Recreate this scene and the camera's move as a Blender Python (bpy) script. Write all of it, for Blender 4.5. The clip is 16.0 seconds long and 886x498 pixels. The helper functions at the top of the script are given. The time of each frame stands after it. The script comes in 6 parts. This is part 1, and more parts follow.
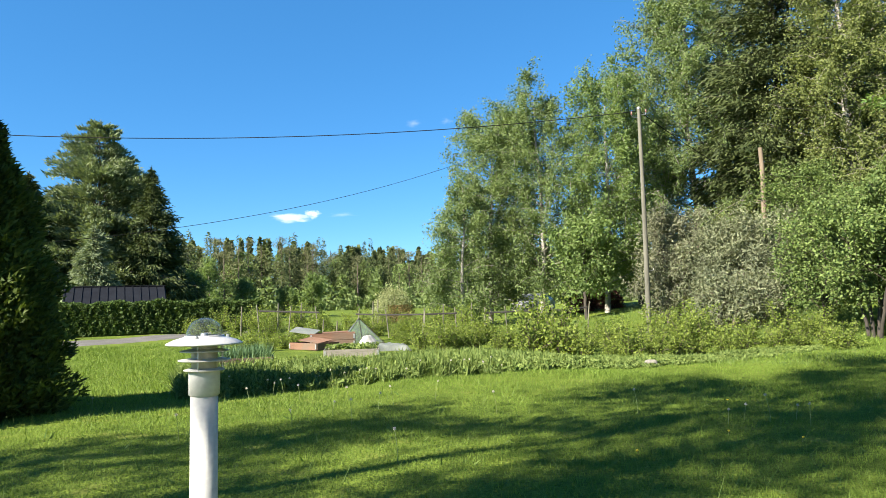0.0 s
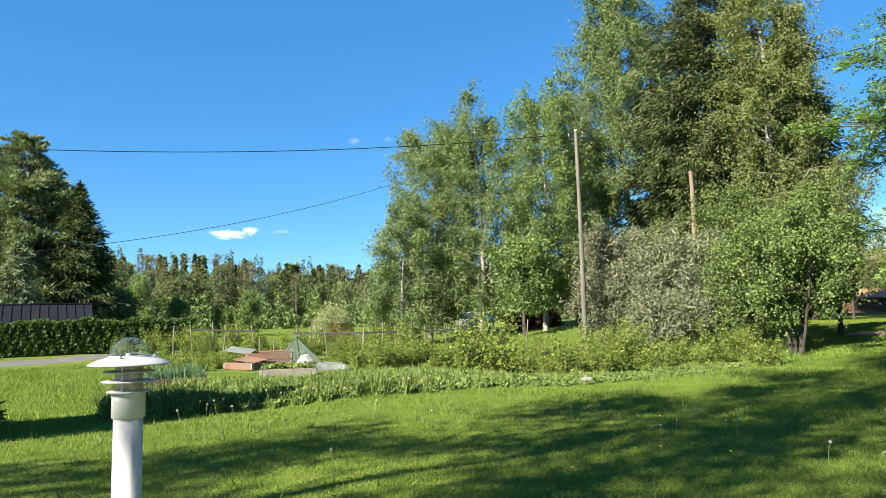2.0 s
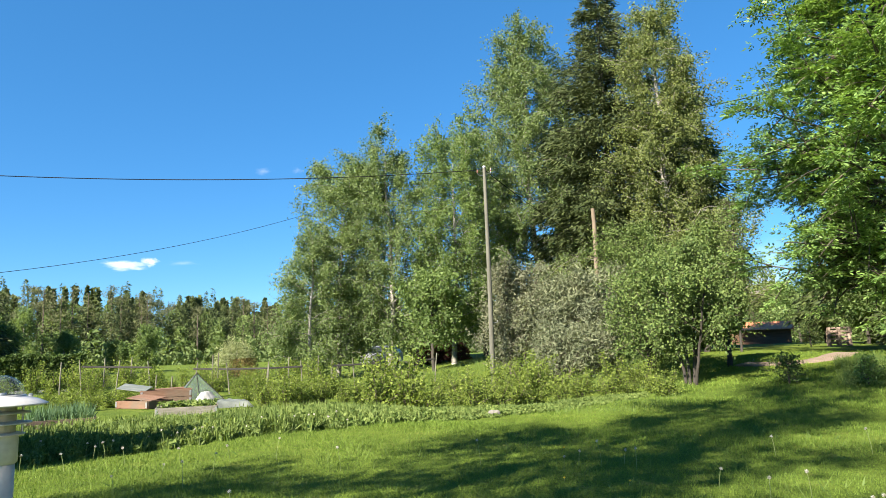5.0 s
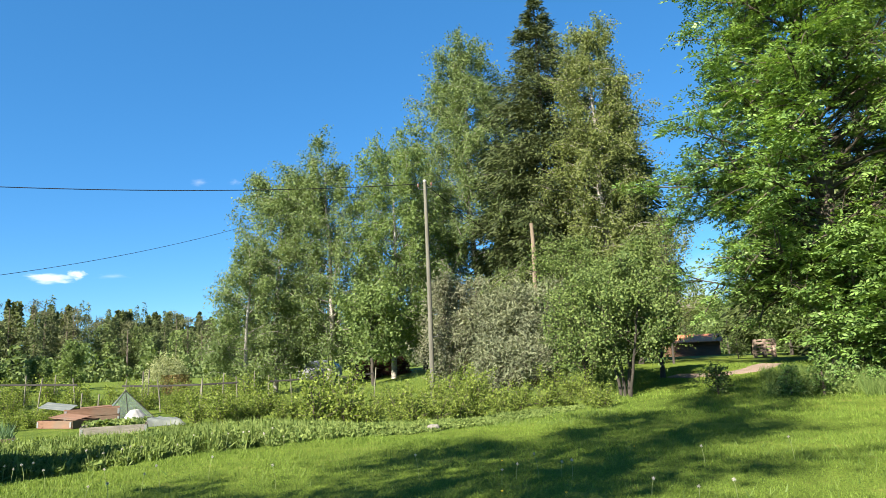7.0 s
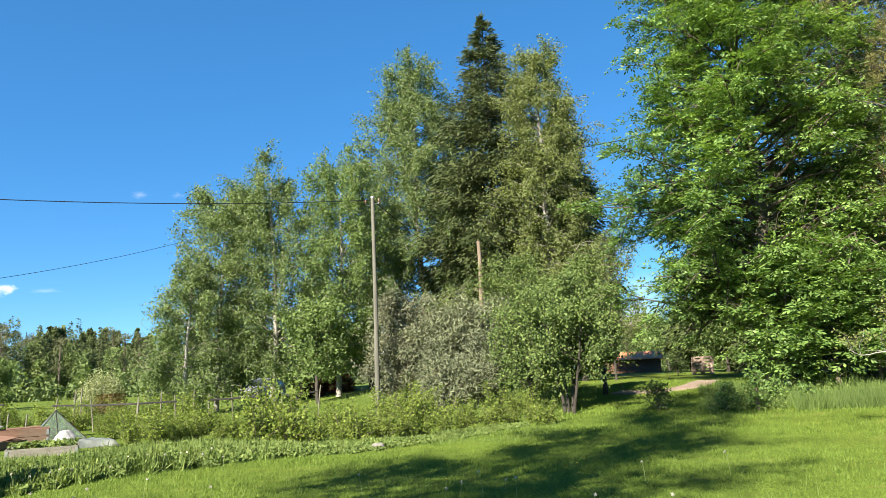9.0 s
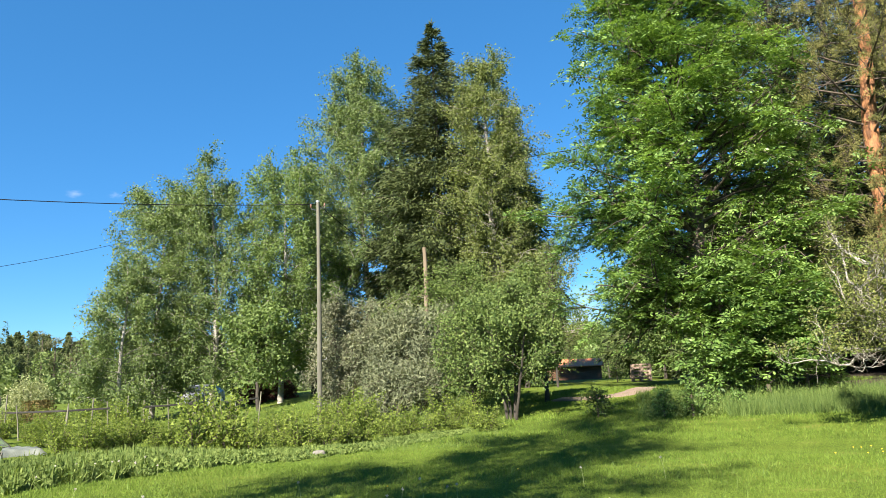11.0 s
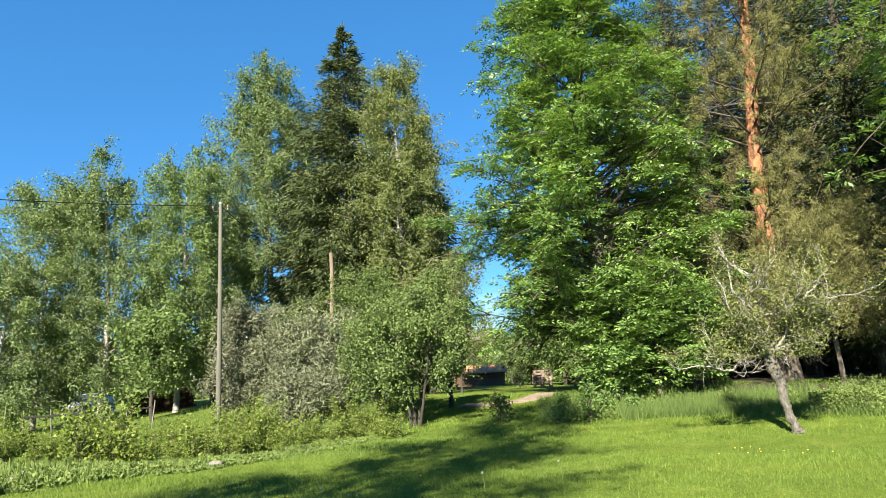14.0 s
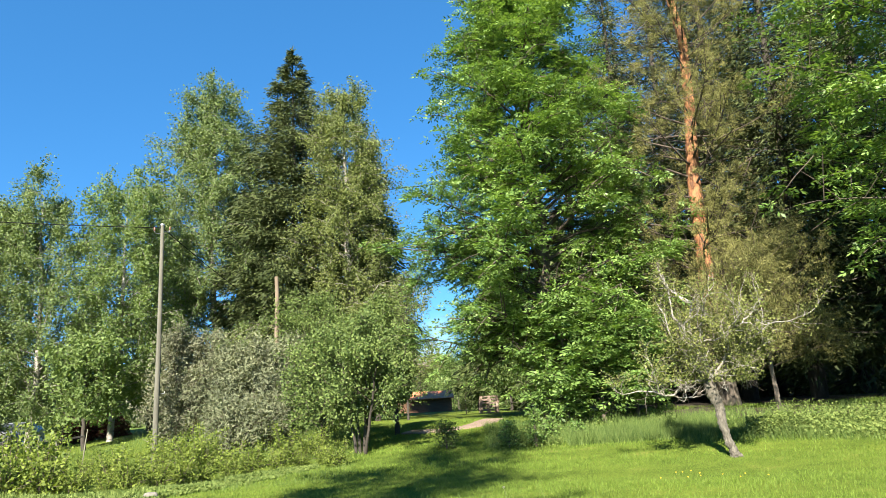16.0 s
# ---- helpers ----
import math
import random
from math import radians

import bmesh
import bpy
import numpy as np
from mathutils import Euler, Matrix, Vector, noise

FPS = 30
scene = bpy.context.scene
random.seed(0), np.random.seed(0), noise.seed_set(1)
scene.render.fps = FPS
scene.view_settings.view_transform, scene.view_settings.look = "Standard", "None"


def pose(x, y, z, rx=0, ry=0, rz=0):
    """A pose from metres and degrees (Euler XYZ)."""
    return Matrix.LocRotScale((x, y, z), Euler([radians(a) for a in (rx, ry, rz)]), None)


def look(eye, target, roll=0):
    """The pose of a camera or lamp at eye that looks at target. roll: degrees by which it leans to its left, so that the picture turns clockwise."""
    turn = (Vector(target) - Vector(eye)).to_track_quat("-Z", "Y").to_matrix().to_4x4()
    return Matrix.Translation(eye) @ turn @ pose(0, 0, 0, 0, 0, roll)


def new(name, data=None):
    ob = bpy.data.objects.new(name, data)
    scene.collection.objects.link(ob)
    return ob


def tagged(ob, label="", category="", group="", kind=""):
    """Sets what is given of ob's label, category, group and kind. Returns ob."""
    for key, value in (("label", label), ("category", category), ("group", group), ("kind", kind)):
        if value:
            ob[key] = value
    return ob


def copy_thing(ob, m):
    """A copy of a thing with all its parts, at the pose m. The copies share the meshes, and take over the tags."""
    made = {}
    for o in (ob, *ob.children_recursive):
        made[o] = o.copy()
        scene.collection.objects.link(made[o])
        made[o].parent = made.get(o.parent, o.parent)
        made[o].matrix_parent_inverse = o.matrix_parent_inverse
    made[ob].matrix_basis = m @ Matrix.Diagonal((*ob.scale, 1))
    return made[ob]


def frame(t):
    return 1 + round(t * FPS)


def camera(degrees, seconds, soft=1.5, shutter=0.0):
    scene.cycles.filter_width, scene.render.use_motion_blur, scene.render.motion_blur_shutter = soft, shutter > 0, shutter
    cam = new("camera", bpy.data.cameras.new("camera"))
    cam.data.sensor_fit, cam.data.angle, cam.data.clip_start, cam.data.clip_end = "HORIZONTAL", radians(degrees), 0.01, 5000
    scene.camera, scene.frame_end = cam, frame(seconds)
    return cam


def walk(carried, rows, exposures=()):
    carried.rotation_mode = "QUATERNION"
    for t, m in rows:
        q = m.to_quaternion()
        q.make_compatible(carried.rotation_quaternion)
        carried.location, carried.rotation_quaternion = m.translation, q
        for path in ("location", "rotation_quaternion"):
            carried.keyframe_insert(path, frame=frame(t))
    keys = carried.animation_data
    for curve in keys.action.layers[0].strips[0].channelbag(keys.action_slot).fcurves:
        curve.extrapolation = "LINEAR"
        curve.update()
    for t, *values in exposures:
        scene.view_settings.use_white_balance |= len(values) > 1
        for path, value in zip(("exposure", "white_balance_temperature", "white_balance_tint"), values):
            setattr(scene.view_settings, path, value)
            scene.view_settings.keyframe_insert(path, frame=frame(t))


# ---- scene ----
cam = camera(64.6, 16.0, soft=0.4)
EYE = 1.3
# seconds, yaw, pitch, roll of a camera that is turned on the spot, with a slight drift to the right
ROWS = [
    (0.0, 0.13, 4.29, 1.48), (0.5, -0.81, 4.61, 1.40), (1.0, -2.04, 4.95, 1.39), (1.5, -3.38, 5.29, 1.42),
    (2.0, -4.74, 5.65, 1.53), (2.5, -6.11, 6.05, 1.65), (3.0, -7.40, 6.50, 1.75), (3.5, -8.69, 7.02, 1.78),
    (4.0, -9.86, 7.53, 1.84), (6.5, -15.65, 8.77, 2.15), (7.0, -16.94, 9.10, 2.35), (7.5, -18.14, 9.48, 2.49),
    (8.0, -19.22, 9.81, 2.59), (8.5, -20.25, 10.10, 2.63), (9.0, -21.27, 10.30, 2.50), (11.5, -26.97, 10.65, 2.44),
    (12.0, -28.17, 10.66, 2.50), (12.5, -29.36, 10.64, 2.58), (13.0, -30.61, 10.65, 2.63), (13.5, -31.96, 10.68, 2.64),
    (14.0, -33.36, 10.82, 2.72), (14.5, -34.72, 11.07, 2.83), (15.0, -35.91, 11.48, 2.93), (15.5, -36.89, 12.06, 2.99),
    (16.0, -37.63, 12.66, 3.01),
]
walk(cam, [(t, pose(0.0065 * t - 0.013, 0.0, EYE, 90 + pitch, roll, yaw)) for t, yaw, pitch, roll in ROWS],
     exposures=[(0.0, 2.15), (7.0, 2.08), (12.0, 2.1), (16.0, 2.22)])

# ---- light ----
SUN_AZ, SUN_EL = -127.0, 36.0
sky = bpy.data.worlds.new("sky")
scene.world = sky
sky.use_nodes = True
nt = sky.node_tree
nt.nodes.clear()
n_out = nt.nodes.new("ShaderNodeOutputWorld")
n_bg = nt.nodes.new("ShaderNodeBackground")
n_sky = nt.nodes.new("ShaderNodeTexSky")
n_sky.sky_type = "NISHITA"
n_sky.sun_disc = False
n_sky.sun_elevation = radians(SUN_EL)
n_sky.sun_rotation = radians(SUN_AZ)
n_sky.altitude, n_sky.air_density, n_sky.dust_density, n_sky.ozone_density = 1200.0, 1.0, 0.0, 3.0
n_bg.inputs["Strength"].default_value = 0.056


def cloud_mask(az, el, wide, high, seed, edge):
    """A small fair-weather cloud: ragged noise inside a soft oval, by the direction in the sky."""
    a, e = radians(az), radians(el)
    c = Vector((math.sin(a) * math.cos(e), math.cos(a) * math.cos(e), math.sin(e)))
    right, up = Vector((math.cos(a), -math.sin(a), 0)), Vector((0, 0, 1))
    up = (up - c * up.dot(c)).normalized()
    co = nt.nodes.new("ShaderNodeTexCoord").outputs["Generated"]

    def along(v, size):
        d = nt.nodes.new("ShaderNodeVectorMath")
        d.operation = "DOT_PRODUCT"
        nt.links.new(co, d.inputs[0])
        d.inputs[1].default_value = v
        m = nt.nodes.new("ShaderNodeMath")
        m.operation = "DIVIDE"
        nt.links.new(d.outputs["Value"], m.inputs[0])
        m.inputs[1].default_value = size
        return m.outputs[0]

    u, v, front = along(right, math.sin(radians(wide))), along(up, math.sin(radians(high))), along(c, 1.0)
    xyz = nt.nodes.new("ShaderNodeCombineXYZ")
    nt.links.new(u, xyz.inputs[0]), nt.links.new(v, xyz.inputs[1])
    ln = nt.nodes.new("ShaderNodeVectorMath")
    ln.operation = "LENGTH"
    nt.links.new(xyz.outputs[0], ln.inputs[0])
    no = nt.nodes.new("ShaderNodeTexNoise")
    no.inputs["Scale"].default_value, no.inputs["Detail"].default_value = 1.5, 6.0
    off = nt.nodes.new("ShaderNodeVectorMath")
    nt.links.new(xyz.outputs[0], off.inputs[0])
    off.inputs[1].default_value = (seed, seed * 2.3, 0)
    nt.links.new(off.outputs[0], no.inputs["Vector"])
    sc = nt.nodes.new("ShaderNodeMath")
    sc.operation = "MULTIPLY_ADD"
    nt.links.new(no.outputs["Fac"], sc.inputs[0])
    sc.inputs[1].default_value = 1.6
    sub = nt.nodes.new("ShaderNodeMath")
    sub.operation = "MULTIPLY"
    nt.links.new(ln.outputs["Value"], sub.inputs[0])
    sub.inputs[1].default_value = -1.0
    nt.links.new(sub.outputs[0], sc.inputs[2])
    rng_ = nt.nodes.new("ShaderNodeMapRange")
    rng_.interpolation_type = "SMOOTHSTEP"
    rng_.inputs["From Min"].default_value, rng_.inputs["From Max"].default_value = 0.0, edge
    nt.links.new(sc.outputs[0], rng_.inputs["Value"])
    gate = nt.nodes.new("ShaderNodeMath")
    gate.operation = "GREATER_THAN"
    nt.links.new(front, gate.inputs[0])
    gate.inputs[1].default_value = 0.8
    mul = nt.nodes.new("ShaderNodeMath")
    mul.operation = "MULTIPLY"
    nt.links.new(rng_.outputs["Result"], mul.inputs[0]), nt.links.new(gate.outputs[0], mul.inputs[1])
    return mul.outputs[0]


# a clear, dry summer sky: deep blue
deep = nt.nodes.new("ShaderNodeMixRGB")
deep.blend_type = "MULTIPLY"
deep.inputs[0].default_value = 1.0
deep.inputs[2].default_value = (0.66, 0.87, 0.98, 1)
nt.links.new(n_sky.outputs[0], deep.inputs[1])
rich = nt.nodes.new("ShaderNodeHueSaturation")
rich.inputs["Saturation"].default_value = 1.13
rich.inputs["Value"].default_value = 0.97
nt.links.new(deep.outputs[0], rich.inputs["Color"])
even = nt.nodes.new("ShaderNodeMixRGB")
even.inputs[0].default_value = 0.42
even.inputs[2].default_value = (0.30, 1.33, 3.12, 1)
nt.links.new(rich.outputs[0], even.inputs[1])
colour = even.outputs[0]
for az, el, wide, high, seed, edge, most in ((-12.2, 7.0, 2.2, 0.62, 3.0, 0.8, 0.9), (-10.5, 7.3, 0.85, 0.5, 9.0, 0.8, 0.9),
                                             (-2.2, 14.5, 1.1, 0.45, 5.0, 1.3, 0.22), (0.5, 14.6, 0.7, 0.35, 7.0, 1.3, 0.18),
                                             (-8.3, 7.2, 1.6, 0.3, 12.0, 1.2, 0.2), (36.5, 4.0, 5.0, 4.5, 14.0, 1.6, 0.8)):
    mix = nt.nodes.new("ShaderNodeMixRGB")
    k = nt.nodes.new("ShaderNodeMath")
    k.operation = "MULTIPLY"
    nt.links.new(cloud_mask(az, el, wide, high, seed, edge), k.inputs[0])
    k.inputs[1].default_value = most
    nt.links.new(k.outputs[0], mix.inputs[0])
    nt.links.new(colour, mix.inputs[1])
    mix.inputs[2].default_value = (6.0, 6.2, 6.6, 1)
    colour = mix.outputs[0]
nt.links.new(colour, n_bg.inputs["Color"])
nt.links.new(n_bg.outputs[0], n_out.inputs["Surface"])

sun = new("sun", bpy.data.lights.new("sun", "SUN"))
sun.data.energy, sun.data.angle, sun.data.color = 4.9, radians(0.6), (1.0, 0.9, 0.74)
s_az, s_el = radians(SUN_AZ), radians(SUN_EL)
sun.matrix_world = look((math.sin(s_az) * math.cos(s_el) * 80, math.cos(s_az) * math.cos(s_el) * 80, math.sin(s_el) * 80), (0, 0, 0))


# ---- materials ----
def material(name):
    m = bpy.data.materials.new(name)
    m.use_nodes = True
    t = m.node_tree
    return m, t, t.nodes["Principled BSDF"], t.nodes["Material Output"]


def node(t, kind, **values):
    n = t.nodes.new("ShaderNode" + kind)
    for key, value in values.items():
        n.inputs[key.replace("_", " ")].default_value = value
    return n


def noise_of(t, scale, detail=4.0, stretch=(1, 1, 1), world=False):
    co = t.nodes.new("ShaderNodeNewGeometry").outputs["Position"] if world else t.nodes.new("ShaderNodeTexCoord").outputs["Object"]
    mp = t.nodes.new("ShaderNodeMapping")
    mp.inputs["Scale"].default_value = stretch
    t.links.new(co, mp.inputs["Vector"])
    n = node(t, "TexNoise", Scale=scale, Detail=detail)
    t.links.new(mp.outputs[0], n.inputs["Vector"])
    return n.outputs["Fac"]


def ramp_of(t, fac, *stops):
    r = t.nodes.new("ShaderNodeValToRGB")
    while len(r.color_ramp.elements) < len(stops):
        r.color_ramp.elements.new(0.5)
    for e, (p, c) in zip(r.color_ramp.elements, stops):
        e.position, e.color = p, (*c, 1)
    t.links.new(fac, r.inputs[0])
    return r.outputs[0]


def mix_of(t, fac, a, b, blend="MIX"):
    m = t.nodes.new("ShaderNodeMixRGB")
    m.blend_type = blend
    for slot, v in ((0, fac), (1, a), (2, b)):
        if isinstance(v, (int, float)):
            m.inputs[slot].default_value = v
        elif isinstance(v, tuple):
            m.inputs[slot].default_value = (*v, 1)
        else:
            t.links.new(v, m.inputs[slot])
    return m.outputs[0]


def bump(t, bsdf, fac, strength=0.4, distance=0.02):
    b = node(t, "Bump", Strength=strength, Distance=distance)
    t.links.new(fac, b.inputs["Height"])
    t.links.new(b.outputs[0], bsdf.inputs["Normal"])


def surface(name, a, b, scale=6.0, rough=0.7, fine=60.0, relief=0.3, metal=0.0, stretch=(1, 1, 1), stain=None, gloss=0.4):
    """A surface of two tones at two scales, with fine relief."""
    m, t, p, _ = material(name)
    big, small = noise_of(t, scale, 5.0, stretch), noise_of(t, fine, 3.0, stretch)
    c = ramp_of(t, big, (0.3, a), (0.7, b))
    c = mix_of(t, 0.35, c, ramp_of(t, small, (0.3, tuple(v * 0.6 for v in a)), (0.7, b)), "MIX")
    if stain:
        c = mix_of(t, ramp_of(t, noise_of(t, scale * 0.4, 6.0), (0.52, (0, 0, 0)), (0.66, (1, 1, 1))), c, stain)
    t.links.new(c, p.inputs["Base Color"])
    p.inputs["Roughness"].default_value, p.inputs["Metallic"].default_value, p.inputs["Specular IOR Level"].default_value = rough, metal, gloss
    if relief:
        bump(t, p, small, relief)
    return m


def leaf_material(name, dark, light, through_=0.35, rough=0.5, patch=0.5, gloss=0.3):
    """Leaves: each its own tone, larger patches, some light passing through."""
    m, t, p, out = material(name)
    dark, light = (tuple(v * k for v, k in zip(c, (1.12, 1.1, 1.2))) for c in (dark, light))
    own = t.nodes.new("ShaderNodeNewGeometry").outputs["Random Per Island"]
    c = ramp_of(t, own, (0.0, tuple(0.9 * a + 0.1 * b for a, b in zip(dark, light))), (0.7, light), (1.0, tuple(min(1, v * 1.15) for v in light)))
    c = mix_of(t, 1.0, c, ramp_of(t, noise_of(t, patch, 3.0), (0.35, (0.78, 0.8, 0.8)), (0.65, (1.0, 1.0, 0.95))), "MULTIPLY")
    t.links.new(c, p.inputs["Base Color"])
    p.inputs["Roughness"].default_value, p.inputs["Specular IOR Level"].default_value = rough, gloss
    tr = t.nodes.new("ShaderNodeBsdfTranslucent")
    t.links.new(mix_of(t, 1.0, c, (1.12, 1.15, 0.5), "MULTIPLY"), tr.inputs["Color"])
    mx = t.nodes.new("ShaderNodeMixShader")
    mx.inputs[0].default_value = through_
    t.links.new(p.outputs[0], mx.inputs[1]), t.links.new(tr.outputs[0], mx.inputs[2])
    t.links.new(mx.outputs[0], out.inputs["Surface"])
    return m


def clear_material(name, tint, gloss_rough=0.03, film=0.0):
    """Thin glass or film: see-through with gloss at grazing angles, film: share of milky haze."""
    m, t, p, out = material(name)
    tr = t.nodes.new("ShaderNodeBsdfTransparent")
    tr.inputs[0].default_value = (*tint, 1)
    gl = t.nodes.new("ShaderNodeBsdfGlossy")
    gl.inputs["Roughness"].default_value = gloss_rough
    facing = node(t, "LayerWeight", Blend=0.25)
    fr = t.nodes.new("ShaderNodeMath")
    fr.operation = "POWER"
    t.links.new(facing.outputs["Facing"], fr.inputs[0])
    fr.inputs[1].default_value = 2.0
    mx = t.nodes.new("ShaderNodeMixShader")
    t.links.new(fr.outputs[0], mx.inputs[0]), t.links.new(tr.outputs[0], mx.inputs[1]), t.links.new(gl.outputs[0], mx.inputs[2])
    last = mx
    if film:
        p.inputs["Base Color"].default_value, p.inputs["Roughness"].default_value = (0.33, 0.40, 0.36, 1), 0.6
        last = t.nodes.new("ShaderNodeMixShader")
        t.links.new(ramp_of(t, noise_of(t, 5.0), (0.3, (film * 0.6,) * 3), (0.7, (film * 1.4,) * 3)), last.inputs[0])
        t.links.new(mx.outputs[0], last.inputs[1]), t.links.new(p.outputs[0], last.inputs[2])
    t.links.new(last.outputs[0], out.inputs["Surface"])
    return m


def ground_material():
    m, t, p, _ = material("lawn_soil")
    big, mid, fine = noise_of(t, 0.25, 4.0, world=True), noise_of(t, 2.0, 5.0, world=True), noise_of(t, 30.0, 4.0, world=True)
    c = ramp_of(t, mid, (0.3, (0.08, 0.12, 0.018)), (0.6, (0.12, 0.165, 0.027)), (0.75, (0.17, 0.185, 0.048)))
    c = mix_of(t, 1.0, c, ramp_of(t, big, (0.3, (0.75, 0.8, 0.8)), (0.7, (1.1, 1.05, 1.0))), "MULTIPLY")
    c = mix_of(t, 1.0, c, ramp_of(t, fine, (0.3, (0.5, 0.55, 0.5)), (0.65, (1.1, 1.1, 1.0))), "MULTIPLY")
    t.links.new(c, p.inputs["Base Color"])
    p.inputs["Roughness"].default_value, p.inputs["Specular IOR Level"].default_value = 0.95, 0.1
    bump(t, p, fine, 0.8, 0.05)
    return m


def birch_bark(name, white):
    m, t, p, _ = material(name)
    c = ramp_of(t, noise_of(t, 3.0, 5.0, (0.6, 0.6, 5.0)), (0.30, (0.03, 0.028, 0.025)), (0.42, white), (1.0, white))
    c = mix_of(t, 1.0, c, ramp_of(t, noise_of(t, 1.2), (0.3, (0.55, 0.5, 0.45)), (0.6, (1, 1, 1))), "MULTIPLY")
    t.links.new(c, p.inputs["Base Color"])
    p.inputs["Roughness"].default_value = 0.7
    bump(t, p, noise_of(t, 20.0, 4.0, (1, 1, 4)), 0.4)
    return m


def pine_bark():
    """Grey scales near the ground, flaking orange bark higher up."""
    m, t, p, _ = material("pine_bark")
    co = t.nodes.new("ShaderNodeTexCoord").outputs["Object"]
    sep = t.nodes.new("ShaderNodeSeparateXYZ")
    t.links.new(co, sep.inputs[0])
    mr = node(t, "MapRange", From_Min=1.5, From_Max=4.5)
    t.links.new(sep.outputs["Z"], mr.inputs["Value"])
    scales = noise_of(t, 9.0, 5.0, (1.3, 1.3, 0.5))
    low = ramp_of(t, scales, (0.35, (0.03, 0.025, 0.02)), (0.6, (0.15, 0.125, 0.10)))
    high = ramp_of(t, scales, (0.35, (0.11, 0.05, 0.025)), (0.6, (0.31, 0.14, 0.06)))
    t.links.new(mix_of(t, mr.outputs[0], low, high), p.inputs["Base Color"])
    p.inputs["Roughness"].default_value = 0.85
    bump(t, p, scales, 0.9, 0.04)
    return m


M = {}
M["ground"] = ground_material()
M["grass"] = leaf_material("grass_blades", (0.06, 0.11, 0.016), (0.13, 0.196, 0.032), 0.3, 0.6, 0.35, 0.15)
M["tall_grass"] = leaf_material("tall_grass_blades", (0.045, 0.092, 0.02), (0.125, 0.18, 0.048), 0.3, 0.62, 0.6, 0.15)
M["birch_leaf"] = leaf_material("birch_leaves", (0.067, 0.112, 0.033), (0.152, 0.216, 0.071), 0.4, 0.62, 0.5, 0.14)
M["birch_leaf_olive"] = leaf_material("olive_birch_leaves", (0.066, 0.105, 0.037), (0.150, 0.204, 0.078), 0.38, 0.62, 0.6, 0.14)
M["tall_birch_leaf"] = leaf_material("tall_birch_leaves", (0.066, 0.095, 0.029), (0.160, 0.194, 0.064), 0.36, 0.62, 0.6, 0.14)
M["ash_leaf"] = leaf_material("ash_leaves", (0.059, 0.126, 0.027), (0.161, 0.257, 0.064), 0.36, 0.45, 0.45, 0.4)
M["lilac_leaf"] = leaf_material("lilac_leaves", (0.040, 0.077, 0.021), (0.122, 0.172, 0.048), 0.28, 0.58, 0.8, 0.18)
M["apple_leaf"] = leaf_material("apple_leaves", (0.066, 0.09, 0.024), (0.175, 0.203, 0.06), 0.35, 0.55, 0.8, 0.2)
M["berry_leaf"] = leaf_material("berry_leaves", (0.053, 0.092, 0.018), (0.183, 0.238, 0.048), 0.42, 0.62, 0.8, 0.15)
M["weed_leaf"] = leaf_material("weed_leaves", (0.055, 0.10, 0.022), (0.15, 0.20, 0.055), 0.3, 0.62, 0.9, 0.15)
M["onion_leaf"] = leaf_material("onion_leaves", (0.05, 0.10, 0.05), (0.10, 0.17, 0.08), 0.25, 0.6, 2.0, 0.18)
M["willow_leaf"] = leaf_material("willow_leaves", (0.081, 0.102, 0.057), (0.182, 0.204, 0.119), 0.28, 0.62, 0.7, 0.15)
M["willow_twig"] = leaf_material("brownish_willow_leaves", (0.084, 0.094, 0.058), (0.172, 0.182, 0.113), 0.25, 0.62, 0.7, 0.15)
M["red_leaf"] = leaf_material("dark_red_leaves", (0.05, 0.022, 0.02), (0.14, 0.055, 0.05), 0.25, 0.62, 1.0, 0.15)
M["rust_leaf"] = leaf_material("rusty_leaves", (0.085, 0.07, 0.026), (0.19, 0.15, 0.06), 0.25, 0.6, 1.0, 0.15)
M["pale_leaf"] = leaf_material("pale_flower_heads", (0.14, 0.17, 0.07), (0.27, 0.30, 0.15), 0.3, 0.6, 2.0, 0.15)
M["spruce"] = leaf_material("spruce_needles", (0.023, 0.037, 0.014), (0.062, 0.081, 0.027), 0.12, 0.6, 0.6, 0.15)
M["spruce_dark"] = leaf_material("dark_spruce_needles", (0.022, 0.038, 0.013), (0.06, 0.082, 0.024), 0.1, 0.62, 0.6, 0.15)
# paler than the near spruces: aerial haze put into the far wood's tones
M["far_spruce"] = leaf_material("hazy_far_spruce_needles", (0.034, 0.052, 0.022), (0.09, 0.115, 0.042), 0.2, 0.6, 0.1, 0.15)
M["pine"] = leaf_material("pine_needles", (0.075, 0.106, 0.056), (0.168, 0.21, 0.115), 0.22, 0.62, 0.6, 0.1)
M["far_pine"] = leaf_material("far_pine_needles", (0.048, 0.058, 0.028), (0.115, 0.125, 0.058), 0.2, 0.62, 0.1, 0.15)
M["far_birch"] = leaf_material("far_birch_leaves", (0.065, 0.105, 0.032), (0.14, 0.19, 0.065), 0.32, 0.62, 0.1, 0.15)
M["pine_warm"] = leaf_material("warm_pine_needles", (0.075, 0.082, 0.03), (0.185, 0.185, 0.068), 0.22, 0.7, 0.7, 0.08)
M["thuja"] = leaf_material("thuja_sprays", (0.02, 0.04, 0.009), (0.075, 0.105, 0.02), 0.18, 0.62, 1.2, 0.15)
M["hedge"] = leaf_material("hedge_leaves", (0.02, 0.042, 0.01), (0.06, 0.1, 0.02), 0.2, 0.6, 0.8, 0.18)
M["birch_bark"] = birch_bark("birch_bark", (0.27, 0.258, 0.232))
